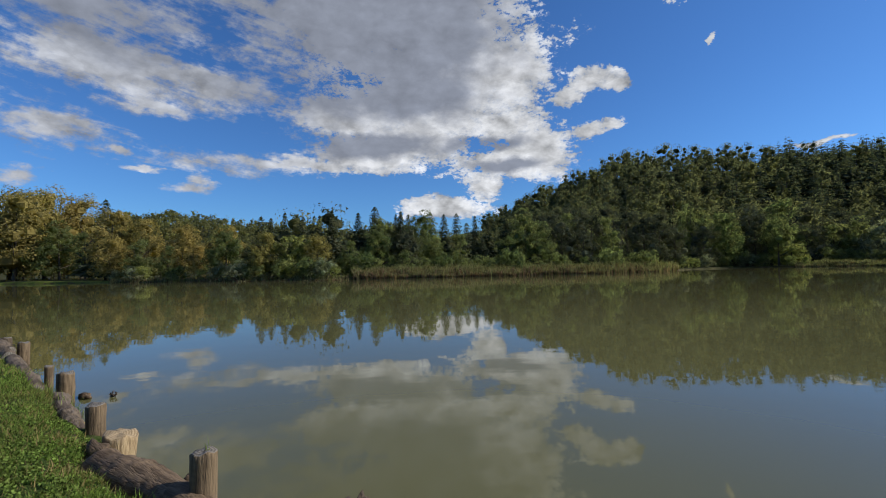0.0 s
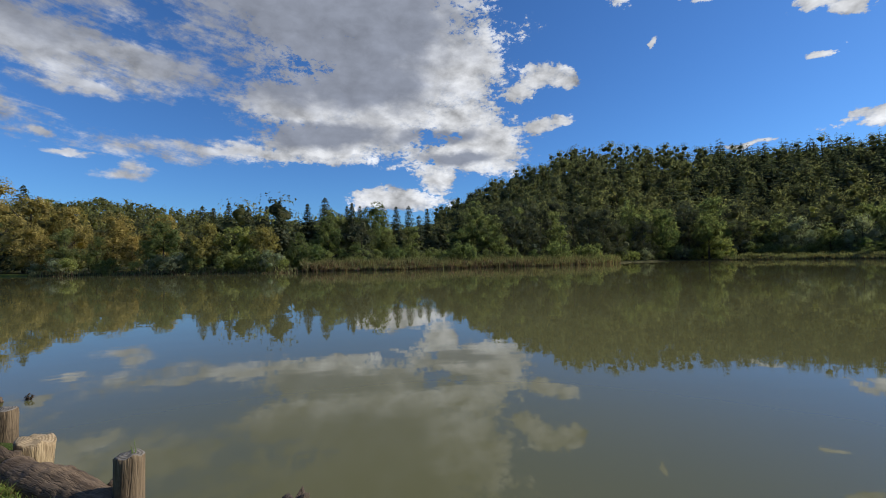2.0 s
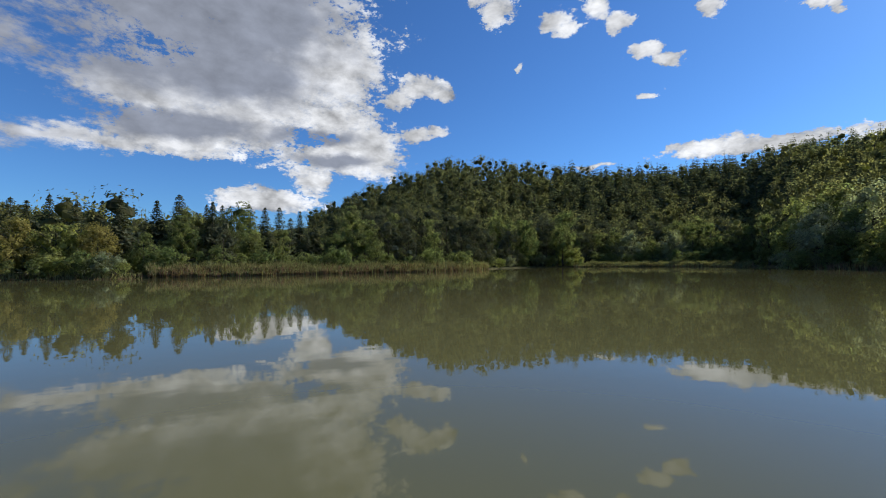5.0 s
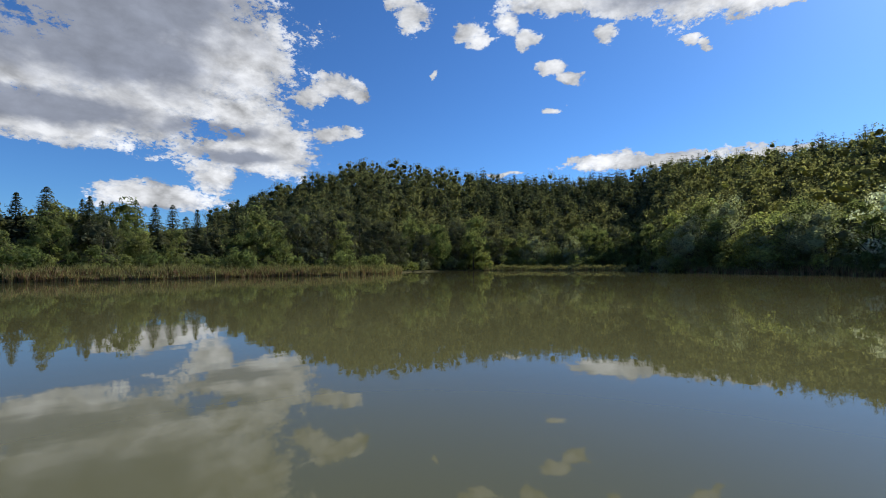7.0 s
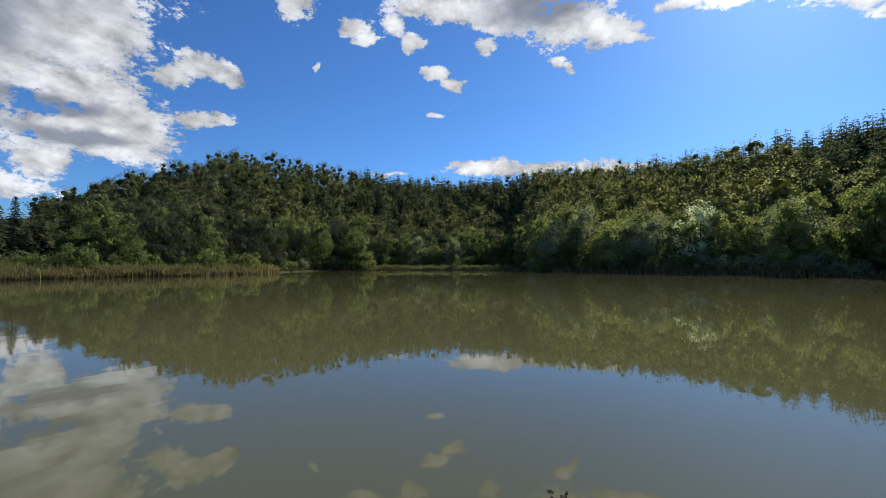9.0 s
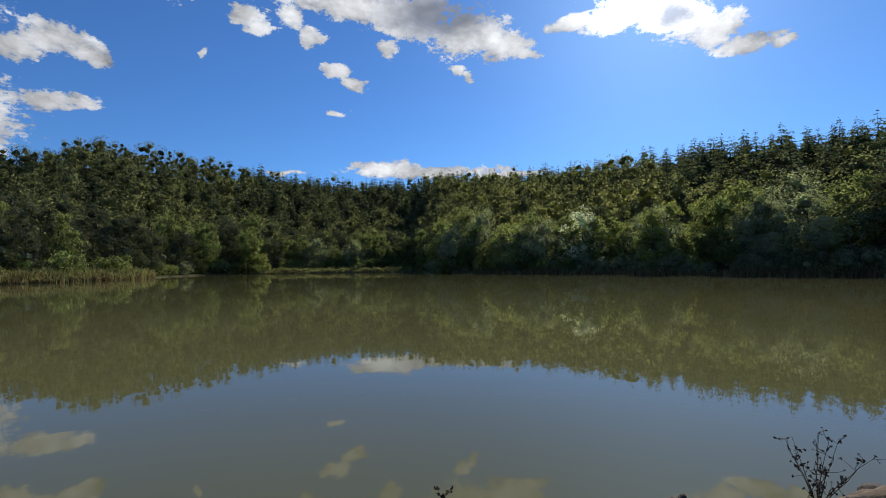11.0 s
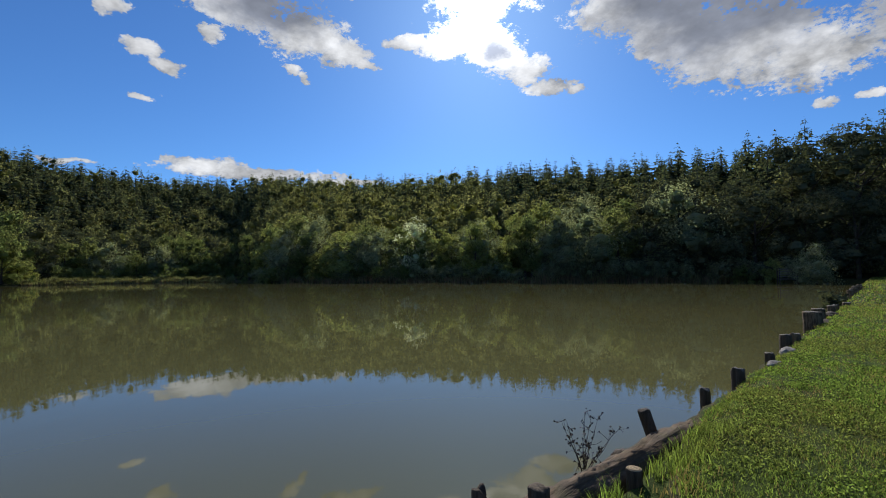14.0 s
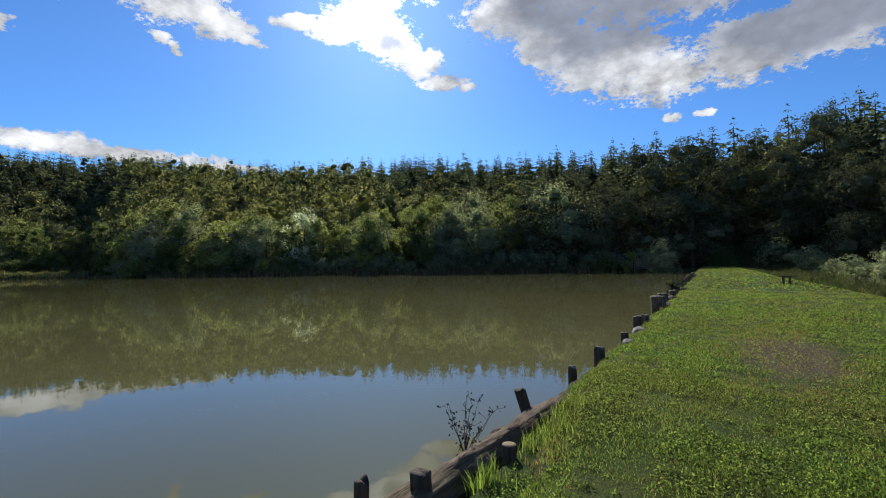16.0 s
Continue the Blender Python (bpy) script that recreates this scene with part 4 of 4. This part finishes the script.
def centred(name, mesh_data, mats, parent, label=""):
    """A part whose origin lies at its own middle."""
    v, f = mesh_data
    c = v.mean(0)
    ob = piece(name, mesh_of(name, v - c, f, mats, smooth=True), parent, label)
    ob.location = c
    return ob


def post(s, n, top, radius, label, wood=POST_WOOD, end=RINGS, lean=(0.0, 0.0), seed=0, ragged=0.035, taper=0.94, name="wooden_post"):
    """An upright log driven into the lake bed; lean: metres the top is off its foot, along and across the dam."""
    foot_z = -0.9
    root = tagged(new(name), label, "post", group="posts along the bank")
    root.location = dam(s - lean[0], n - lean[1], foot_z)
    z = np.concatenate([np.linspace(0, (top - foot_z) * 0.97, 9), [top - foot_z - 0.008, top - foot_z]])
    u = z / z[-1]
    shift = dam(lean[0], lean[1])
    pts = np.stack([shift.x * u, shift.y * u, z], -1)
    r = radius * (1 + 0.06 * (1 - u)) * np.where(u > 0.995, 0.93, np.where(u > 0.98, 0.985, 1.0))
    v, f = lathe(pts, r, seed * 3.7 + 1, 0.10, 22, 0.06)
    if ragged:
        hi = v[:, 2] > z[-1] * 0.9
        v[hi, 2] += ragged * np.array([noise.noise(Vector((p[0] * 14 + seed, p[1] * 14, seed))) for p in v[hi]])
    piece("shaft", mesh_of("shaft", v, f, [wood], smooth=True), root)
    centred("cut_face", cap(v, 22, np.array([0, 0, 0.008])), [end], root, "cracked sawn end")
    return root


def fallen_log(a, b, ra, rb, label, wood, end, seed, bow=0.0, sides=26, rough=0.1, ridges=0.08, name="fallen_log"):
    """A log that lies from a to b; its own x axis runs along it."""
    a, b = Vector(a), Vector(b)
    root = tagged(new(name), label, "log")
    way = b - a
    root.matrix_basis = Matrix.Translation((a + b) / 2) @ way.to_track_quat("X", "Z").to_matrix().to_4x4()
    u = np.linspace(0, 1, 40)
    half = way.length / 2
    pts = np.stack([(u * 2 - 1) * half, 0.02 * np.sin(u * 9 + seed), bow * np.sin(u * math.pi)], -1)
    r = ra + (rb - ra) * u + 0.012 * np.sin(u * 13 + seed)
    r[0] *= 0.88
    r[-1] *= 0.88
    v, f = lathe(pts, r, seed, rough, sides, ridges)
    piece("bole", mesh_of("bole", v, f, [wood], smooth=True), root)
    centred("cut_face", cap(v, sides, np.array([0.01, 0, 0])), [end], root, "weathered end grain")
    centred("cut_face", cap(v, sides, np.array([-0.01, 0, 0]), True), [end], root, "weathered end grain")
    return root


def chunk(s, n, z, size, label, wood, seed, name="wood_chunk", turn=0.0):
    """A broken, knobbly lump of old wood."""
    bm = bmesh.new()
    bmesh.ops.create_icosphere(bm, subdivisions=3, radius=1.0)
    for v in bm.verts:
        p = v.co.copy()
        k = 1 + 0.45 * noise.noise(p * 1.3 + Vector((seed, 0, 0))) + 0.25 * noise.noise(p * 3.1 + Vector((0, seed, 0))) + 0.1 * noise.noise(p * 8)
        v.co = Vector((p.x * size[0], p.y * size[1], p.z * size[2])) * k
    me = bpy.data.meshes.new(name)
    bm.to_mesh(me)
    bm.free()
    me.materials.append(wood)
    for p in me.polygons:
        p.use_smooth = True
    ob = tagged(new(name, me), label, "driftwood")
    ob.matrix_basis = Matrix.LocRotScale(dam(s, n, z), Euler((0, 0, math.atan2(ALONG[1], ALONG[0]) + turn)), None)
    return ob


def at_plan(x, y):
    return x * ALONG[0] + y * ALONG[1], x * ACROSS[0] + y * ACROSS[1]


# towards the left end
s, n = at_plan(-1.77, 3.22)
post(s, n, 0.55, 0.088, "weathered brown log post in the water with a cracked grey top", seed=1, lean=(0.05, 0.02))
s, n = at_plan(-3.76, 4.76)
post(s, n, 0.44, 0.09, "weathered dark-sided log post at the water's edge", seed=2)
post(-5.12, 1.50, 0.30, 0.145, "barked pale split stump beside a darker post", PALE_WOOD, RINGS_PALE, seed=3, ragged=0.07, name="tree_stump", lean=(0.05, 0.1))
s, n = at_plan(-5.44, 6.36)
post(s, n, 0.43, 0.105, "thick grey weathered log post with a hollow foot", seed=4)
post(-9.6, 1.85, 0.34, 0.058, "thin grey post behind a thicker one", seed=5)
post(-12.4, 2.0, 0.45, 0.10, "short grey log post at the grass edge", seed=6)
post(-13.6, 1.9, 0.46, 0.11, "dark old log post at the grass edge", DARK_WOOD, seed=7)
s, n = at_plan(-0.69, 3.21)
post(s, n, 0.17, 0.10, "rotten black stump barely above the water", DARK_WOOD, DARK_WOOD, seed=8, ragged=0.2, name="tree_stump")
fallen_log(dam(-4.75, 1.24, 0.17), dam(-3.15, 1.44, 0.11), 0.165, 0.15, "short dark brown log lying at the foot of the posts", BROWN_LOG, RINGS, 3.0, 0.03)
chunk(-3.70, 1.55, 0.17, (0.10, 0.09, 0.13), "knobbly root end leaning against a post", LOG_WOOD, 2.0, "root_burl")
for sa, na, za, sb, nb, zb, r, label in [
        (-8.0, 1.62, 0.12, -7.0, 1.50, 0.10, 0.12, "eroded grey log lying in the bank"),
        (-6.9, 1.46, 0.14, -6.1, 1.42, 0.08, 0.11, "rotten grey log end in the bank"),
        (-9.9, 1.58, 0.20, -8.6, 1.52, 0.16, 0.12, "broken weathered log lying along the grass edge"),
        (-11.4, 1.66, 0.24, -10.0, 1.60, 0.20, 0.12, "weathered grey log lying along the grass edge"),
        (-13.2, 1.72, 0.34, -11.7, 1.66, 0.28, 0.15, "thick old log on the grass edge"),
        (-12.8, 1.52, 0.42, -12.0, 1.74, 0.36, 0.10, "old log piece lying across another log")]:
    fallen_log(dam(sa, na, za), dam(sb, nb, zb), r, r * 0.85, label, GREY_LOG, RINGS, sa, 0.02, 24, 0.2, 0.09)
chunk(-5.0, 1.28, 0.22, (0.22, 0.10, 0.10), "flaking brown piece of bark on the bank", LOG_WOOD, 12.0)
chunk(-8.28, 2.0, 0.02, (0.13, 0.07, 0.06), "brown piece of wood floating by the bank", LOG_WOOD, 10.0, "floating_wood")

# towards the right end
fallen_log(dam(2.3, 1.90, 0.03), dam(6.4, 1.60, 0.10), 0.185, 0.11, "long rotten log lying along the bank with deep cracks", LOG_WOOD, RINGS, 11.0, 0.04, 44, 0.18, 0.3)
s, n = at_plan(5.49, -1.78)
post(s, n, 0.40, 0.062, "dark log post leaning out of the water", DARK_WOOD, DARK_WOOD, (-0.22, 0.30), seed=11)
s, n = at_plan(3.80, -0.59)
post(s, n, 0.33, 0.08, "dark square-topped post standing in the water", DARK_WOOD, DARK_WOOD, seed=12)
post(3.2, 2.25, 0.22, 0.055, "dark pointed stake in the water", DARK_WOOD, DARK_WOOD, seed=13, ragged=0.1)
post(4.23, 1.52, 0.29, 0.062, "sawn-off post with a pale cut top behind the log", DARK_WOOD, RINGS_PALE, seed=14, ragged=0.0)
s, n = at_plan(6.75, -2.89)
post(s, n, 0.32, 0.06, "thin dark post at the grass edge", DARK_WOOD, RINGS, seed=15)
s, n = at_plan(7.34, -3.57)
post(s, n, 0.46, 0.085, "dark twin log post at the grass edge", DARK_WOOD, RINGS, seed=16, ragged=0.05)
s, n = at_plan(8.85, -4.78)
post(s, n, 0.42, 0.075, "dark log post at the grass edge", DARK_WOOD, RINGS, seed=17)
post(s + 0.9, n - 0.12, 0.30, 0.08, "low dark post at the grass edge", DARK_WOOD, RINGS, seed=18)
post(12.4, 1.70, 0.46, 0.11, "dark log post at the grass edge", DARK_WOOD, RINGS, seed=19)
post(12.9, 1.60, 0.44, 0.10, "grey log post at the grass edge", POST_WOOD, RINGS, seed=20)
s, n = at_plan(14.54, -8.93)
post(s, n, 0.62, 0.22, "thick old log post with a stone on top", POST_WOOD, RINGS, seed=21)
post(s + 1.3, n, 0.62, 0.17, "grey log post behind a thicker one", POST_WOOD, RINGS, seed=22)
for i, (s, n, top, r) in enumerate([(22.6, 1.75, 0.45, 0.14), (23.6, 1.72, 0.42, 0.12), (25.4, 1.5, 0.42, 0.14), (34.0, 1.85, 0.62, 0.14), (35.5, 1.8, 0.68, 0.15),
                                    (37.0, 1.8, 0.6, 0.15), (38.5, 1.85, 0.7, 0.16), (40.2, 1.75, 0.6, 0.15), (42.0, 1.8, 0.72, 0.15)]):
    post(s, n, top, r, "grey log post far along the bank", POST_WOOD, RINGS, seed=30 + i)
chunk(4.95, 1.95, 0.06, (0.14, 0.08, 0.06), "broken piece of log in the water", DARK_WOOD, 13.0)
chunk(9.6, 1.45, 0.30, (0.22, 0.12, 0.06), "flat stone on the grass edge", STONE, 14.0, "stone")
chunk(11.2, 1.50, 0.30, (0.35, 0.12, 0.06), "flat stone on the grass edge", STONE, 15.0, "stone")
chunk(17.5, 1.5, 0.28, (0.5, 0.2, 0.10), "log piece lying along the grass edge", DARK_WOOD, 16.0)
chunk(20.0, 1.6, 0.3, (0.6, 0.2, 0.12), "log piece lying along the grass edge", DARK_WOOD, 17.0)

# ---- plants on the bank ----


def dead_plant(s, n, z, tall, count, seed, label):
    """A dry weed: thin forking stalks with small withered heads."""
    rng = np.random.default_rng(seed)
    root = tagged(new("dead_weed"), label, "plant")
    root.location = dam(s, n, z)
    stalks, heads = [], []
    for k in range(count):
        a, h = rng.uniform(0, 6.28), tall * rng.uniform(0.6, 1.0)
        spread = tall * rng.uniform(0.1, 0.55)
        t = np.linspace(0, 1, 7)
        wob = np.cumsum(rng.normal(0, 0.01, (7, 3)), 0) * t[:, None]
        pts = np.stack([np.cos(a) * spread * t ** 1.3, np.sin(a) * spread * t ** 1.3, h * t], -1) + wob
        stalks.append(tube(pts, np.linspace(0.004, 0.0012, 7), 4))
        for q in range(7):
            i = rng.integers(2, 7)
            way = unit(rng.normal(size=3) + np.array([0, 0, 0.9]))
            tip = pts[i] + way * tall * rng.uniform(0.08, 0.2)
            stalks.append(tube([pts[i], (pts[i] + tip) / 2 + rng.normal(0, 0.006, 3), tip], [0.0022, 0.0016, 0.001], 4))
            heads.append(tip)
            if rng.random() < 0.6:
                heads.append((pts[i] + tip) / 2 + rng.normal(0, 0.01, 3))
    heads = np.repeat(np.array(heads), 3, 0) + rng.normal(0, 0.005, (len(heads) * 3, 3))
    piece("stalk", mesh_of("stalks", *merge(stalks), [TWIG], smooth=True), root)
    heads_ob = piece("seed_head", mesh_of("heads", *leaf_quads(heads, unit(rng.normal(size=heads.shape)), np.full(len(heads), 0.009), 1.4, rng), [TWIG]), root)
    tagged(heads_ob, kind="stuff")
    return root


dead_plant(4.35, 2.02, 0.0, 0.55, 11, 3, "dry brown weed with seed heads beside the rotten log")
dead_plant(1.9, 3.36, -0.03, 0.11, 3, 4, "dry weed tips just above the water")
dead_plant(-8.0, 2.25, -0.02, 0.09, 4, 5, "thin dry twigs beside the floating wood")


def leafy_weed(s, n, tall, seed, label, count=260, size=0.05, mat=LEAF_GREEN):
    rng = np.random.default_rng(seed)
    root = tagged(new("leafy_weed"), label, "plant")
    root.location = dam(s, n, float(ground_z(*dam(s, n)[:2])) - 0.03)
    stems, spots = [], []
    for k in range(9):
        a, r = rng.uniform(0, 6.28), tall * rng.uniform(0.1, 0.45)
        t = np.linspace(0, 1, 5)
        pts = np.stack([np.cos(a) * r * t, np.sin(a) * r * t, tall * rng.uniform(0.7, 1.0) * t], -1)
        stems.append(tube(pts, np.linspace(0.008, 0.003, 5), 4))
        u = rng.uniform(0.2, 1.0, count // 9)
        spots.append(np.stack([np.interp(u, t, pts[:, i]) for i in range(3)], -1) + rng.normal(0, tall * 0.07, (len(u), 3)))
    spots = np.concatenate(spots)
    piece("stem", mesh_of("stems", *merge(stems), [TWIG], smooth=True), root)
    piece("leaves", mesh_of("leaves", *leaf_quads(spots, unit(rng.normal(size=spots.shape) + np.array([0, 0, 0.8])), np.full(len(spots), size), 1.4, rng), [mat]), root)


leafy_weed(28.0, 2.2, 1.3, 1, "tall leafy weed growing out of the bank", 320, 0.09, LEAF_SHADED)
leafy_weed(30.5, 2.3, 1.1, 2, "leafy weed growing out of the bank", 260, 0.08, LEAF_SHADED)


def tuft(s, n, tall, count, label, seed, mat=GRASS, spread=0.10, width=0.008):
    rng = np.random.default_rng(seed)
    p = dam(s, n)
    x, y = p.x + rng.normal(0, spread, count), p.y + rng.normal(0, spread, count)
    root = np.stack([x, y, ground_z(x, y) - 0.01], -1)
    v, f = blades(root, tall * rng.uniform(0.5, 1.1, count), np.full(count, width), rng.uniform(0.1, 0.6, count), rng, 3)
    tagged(new("grass_tuft", mesh_of("grass_tuft", v, f, [mat])), label, "grass", kind="stuff")


tuft(3.75, 1.55, 0.24, 150, "long green grass tuft between log and lawn", 1, spread=0.09)
tuft(4.55, 1.42, 0.16, 160, "long green grass tuft hanging over the log", 2, spread=0.12)
tuft(4.95, 1.38, 0.14, 140, "long grass overhanging the bank", 3, spread=0.12)
tuft(-7.3, 1.7, 0.28, 90, "green grass tuft between old posts", 4, spread=0.10)
tuft(-8.6, 1.75, 0.25, 70, "green grass tuft beside a thin post", 5, spread=0.10)
tuft(-3.55, 1.2, 0.14, 120, "green grass tuft at the foot of a log", 6, spread=0.10, width=0.012)


tuft(-4.45, 1.02, 0.10, 160, "dry straw on the worn bank behind the log", 11, STRAW, 0.16, 0.010)
tuft(-5.3, 1.15, 0.10, 140, "dry straw on the worn bank beside the posts", 12, STRAW, 0.16, 0.010)
tuft(-6.4, 1.28, 0.10, 100, "dry straw at the grass edge", 13, STRAW, 0.14, 0.010)
tuft(4.2, 1.15, 0.09, 120, "dry straw at the grass edge", 14, STRAW, 0.12, 0.009)
tuft(4.75, 1.3, 0.13, 150, "long grass falling over the worn bank", 16, GRASS, 0.12)
tuft(5.2, 1.38, 0.14, 150, "long green grass hanging over the log", 15, GRASS, 0.13)


def sprig():
    """Small weed growing out of a post's cracked top."""
    rng = np.random.default_rng(21)
    root = np.array([[-1.75, 3.23, 0.55]]) + rng.normal(0, 0.006, (5, 3)) * np.array([1, 1, 0])
    v, f = blades(root, rng.uniform(0.05, 0.11, 5), np.full(5, 0.005), rng.uniform(0.1, 0.5, 5), rng, 3)
    tagged(new("grass_sprig", mesh_of("grass_sprig", v, f, [CLOVER])), "thin green sprig growing from a post top", "plant")


sprig()
p57 = (129.5 * math.sin(radians(57.0)), 129.5 * math.cos(radians(57.0)))
post(*at_plan(*p57), 1.3, 0.09, "pale stake in the water off the spit", PALE_WOOD, RINGS_PALE, seed=55)


def lawn_blades():
    """Mown grass: short blades, denser and finer close to the camera's standpoint."""
    rng = np.random.default_rng(3)
    sets = [(2.2, 7.0, -2.6, 1.5, 105000, 0.038, 0.008), (7.0, 13.0, -4.2, 1.6, 85000, 0.040, 0.012), (13.0, 26.0, -5.0, 1.7, 50000, 0.055, 0.026),
            (26.0, 90.0, -5.5, 2.2, 26000, 0.08, 0.08), (-8.0, -2.0, 0.0, 1.5, 40000, 0.05, 0.010), (-16.0, -8.0, 0.2, 1.6, 14000, 0.06, 0.014)]
    chunks, dry = [], []
    for s0, s1, n0, n1, count, tall, width in sets:
        s, n = rng.uniform(s0, s1, count), rng.uniform(n0, n1, count)
        x, y = s * ALONG[0] + n * ACROSS[0], s * ALONG[1] + n * ACROSS[1]
        bare = 0.95 - ((s - 9.2) * 0.34) ** 2 - ((n + 0.9) * 1.05) ** 2 + 0.5 * fuzz(x, y, 3.0) + 0.3 * fuzz(x, y, 9.0)
        edge = edge_n(s)
        keep = (rng.random(count) > np.clip(bare, 0, 0.7)) & (n < edge + 0.08) & (-n < land_edge(s) + 0.3) & (rng.random(count) < 0.85 + 0.35 * fuzz(x, y, 1.7) + 0.3 * fuzz(x, y, 8.0))
        x, y, n, edge = x[keep], y[keep], n[keep], edge[keep]
        root = np.stack([x, y, ground_z(x, y) - 0.006], -1)
        m = len(x)
        h = tall * rng.uniform(0.45, 1.2, m) * (0.95 + 0.4 * fuzz(x, y, 2.3) + 0.45 * fuzz(x, y, 8.0)) * (1 + 0.4 * step(n, edge - 0.25, edge))
        chunks.append(blades(root, h, width * rng.uniform(0.6, 1.3, m), rng.uniform(0.2, 1.1, m), rng, 2 if abs(s0) < 5 else 1))
        worn = 1.0 - ((s[keep] - 9.5) * 0.22) ** 2 - ((n + 0.9) * 0.75) ** 2
        dry.append(rng.random(m) < 0.2 + 0.14 * fuzz(x, y, 1.1, 2.0) + 0.10 * fuzz(x, y, 4.0) + 0.55 * np.clip(worn, 0, 1))
    slots = np.concatenate([np.tile(d, len(c[1]) // len(d)) for c, d in zip(chunks, dry)]).astype(int)
    v, f = merge(chunks)
    tagged(new("lawn_grass", mesh_of("lawn_grass", v, f, [GRASS, STRAW], slots)), "short mown green grass with dry blades on the dam", "grass", kind="stuff")


def lawn_leaves():
    """Broad clover and plantain leaves among the grass."""
    rng = np.random.default_rng(9)
    chunks = []
    for s0, s1, n0, n1, count, size in [(2.2, 8.0, -2.6, 1.4, 75000, 0.009), (8.0, 16.0, -4.0, 1.5, 40000, 0.0125), (-9.0, -2.0, 0.0, 1.4, 40000, 0.011)]:
        s, n = rng.uniform(s0, s1, count), rng.uniform(n0, n1, count)
        x, y = s * ALONG[0] + n * ACROSS[0], s * ALONG[1] + n * ACROSS[1]
        bare = 1.0 - ((s - 9.2) * 0.30) ** 2 - ((n + 0.9) * 0.95) ** 2
        keep = (fuzz(x, y, 2.9, 4.0) + 0.6 * fuzz(x, y, 9.0, 1.0) > -0.15) & (rng.random(count) > np.clip(bare, 0, 0.92))
        x, y = x[keep], y[keep]
        c = np.stack([x, y, ground_z(x, y) + rng.uniform(0.004, 0.034, len(x))], -1)
        chunks.append(leaf_quads(c, unit(rng.normal(size=c.shape) * 0.8 + np.array([0, 0, 0.8])), np.full(len(c), size), 1.25, rng))
    v, f = merge(chunks)
    tagged(new("clover_leaves", mesh_of("clover_leaves", v, f, [CLOVER])), "small broad clover leaves among the grass", "clover", kind="stuff")



def ditch_weeds():
    rng = np.random.default_rng(31)
    count = 16000
    s = rng.uniform(18, 75, count)
    n = -land_edge(s) - 0.4 - 4.5 * rng.random(count)
    x, y = s * ALONG[0] + n * ACROSS[0], s * ALONG[1] + n * ACROSS[1]
    root = np.stack([x, y, ground_z(x, y) - 0.03], -1)
    h = (0.35 + 0.9 * rng.random(count) * (-n - land_edge(s)) / 4.9) * (1 + 0.5 * fuzz(x, y, 0.7))
    v, f = blades(root, h, np.full(count, 0.07), rng.uniform(0.2, 0.7, count), rng, 2)
    tagged(new("ditch_weeds", mesh_of("ditch_weeds", v, f, [WEED])), "dark rough weeds along the ditch below the dam", "weeds", kind="stuff")


lawn_blades()
lawn_leaves()
ditch_weeds()


# ---- things on the dam and far shore ----
def box(w, d, h, bevel=0.01):
    bm = bmesh.new()
    bmesh.ops.create_cube(bm, size=1.0)
    bmesh.ops.scale(bm, vec=(w, d, h), verts=bm.verts)
    bmesh.ops.bevel(bm, geom=bm.edges[:], offset=bevel, segments=2, affect="EDGES")
    me = bpy.data.meshes.new("board")
    bm.to_mesh(me)
    bm.free()
    return me


def part(name, mesh, mat, parent, at, turn=0.0, label=""):
    if not mesh.materials:
        mesh.materials.append(mat)
    ob = piece(name, mesh, parent, label)
    ob.matrix_basis = pose(*at, 0, 0, turn)
    return ob


def bench():
    root = tagged(new("bench"), "simple backless wooden bench on the grass", "bench")
    p = dam(31.0, -3.1)
    root.matrix_basis = pose(p.x, p.y, float(ground_z(p.x, p.y)), 0, 0, 38)
    part("seat", box(0.84, 0.30, 0.06), DARK_WOOD, root, (0, 0, 0.42))
    for x in (-0.14, 0.14):
        part("leg", box(0.09, 0.20, 0.44), DARK_WOOD, root, (x, 0, 0.18))


def jetty():
    root = tagged(new("fishing_platform"), "small grey wooden fishing platform with a slatted rail", "platform")
    az, d = 119.6, 71.0
    root.matrix_basis = pose(d * math.sin(radians(az)), d * math.cos(radians(az)), 0.0, 0, 0, -az + 8)
    for x in (-0.9, 0.9):
        for y in (-0.9, 0.9):
            part("leg", box(0.12, 0.12, 2.3), DARK_WOOD, root, (x, y, 0.75))
    for i in range(9):
        part("deck_board", box(2.1, 0.20, 0.05), GREY_BOARD, root, (0, -0.92 + i * 0.23, 0.52))
    for i in range(4):
        part("rail", box(2.0, 0.05, 0.10), GREY_BOARD, root, (0, -0.98, 0.85 + i * 0.30))


bench()
jetty()
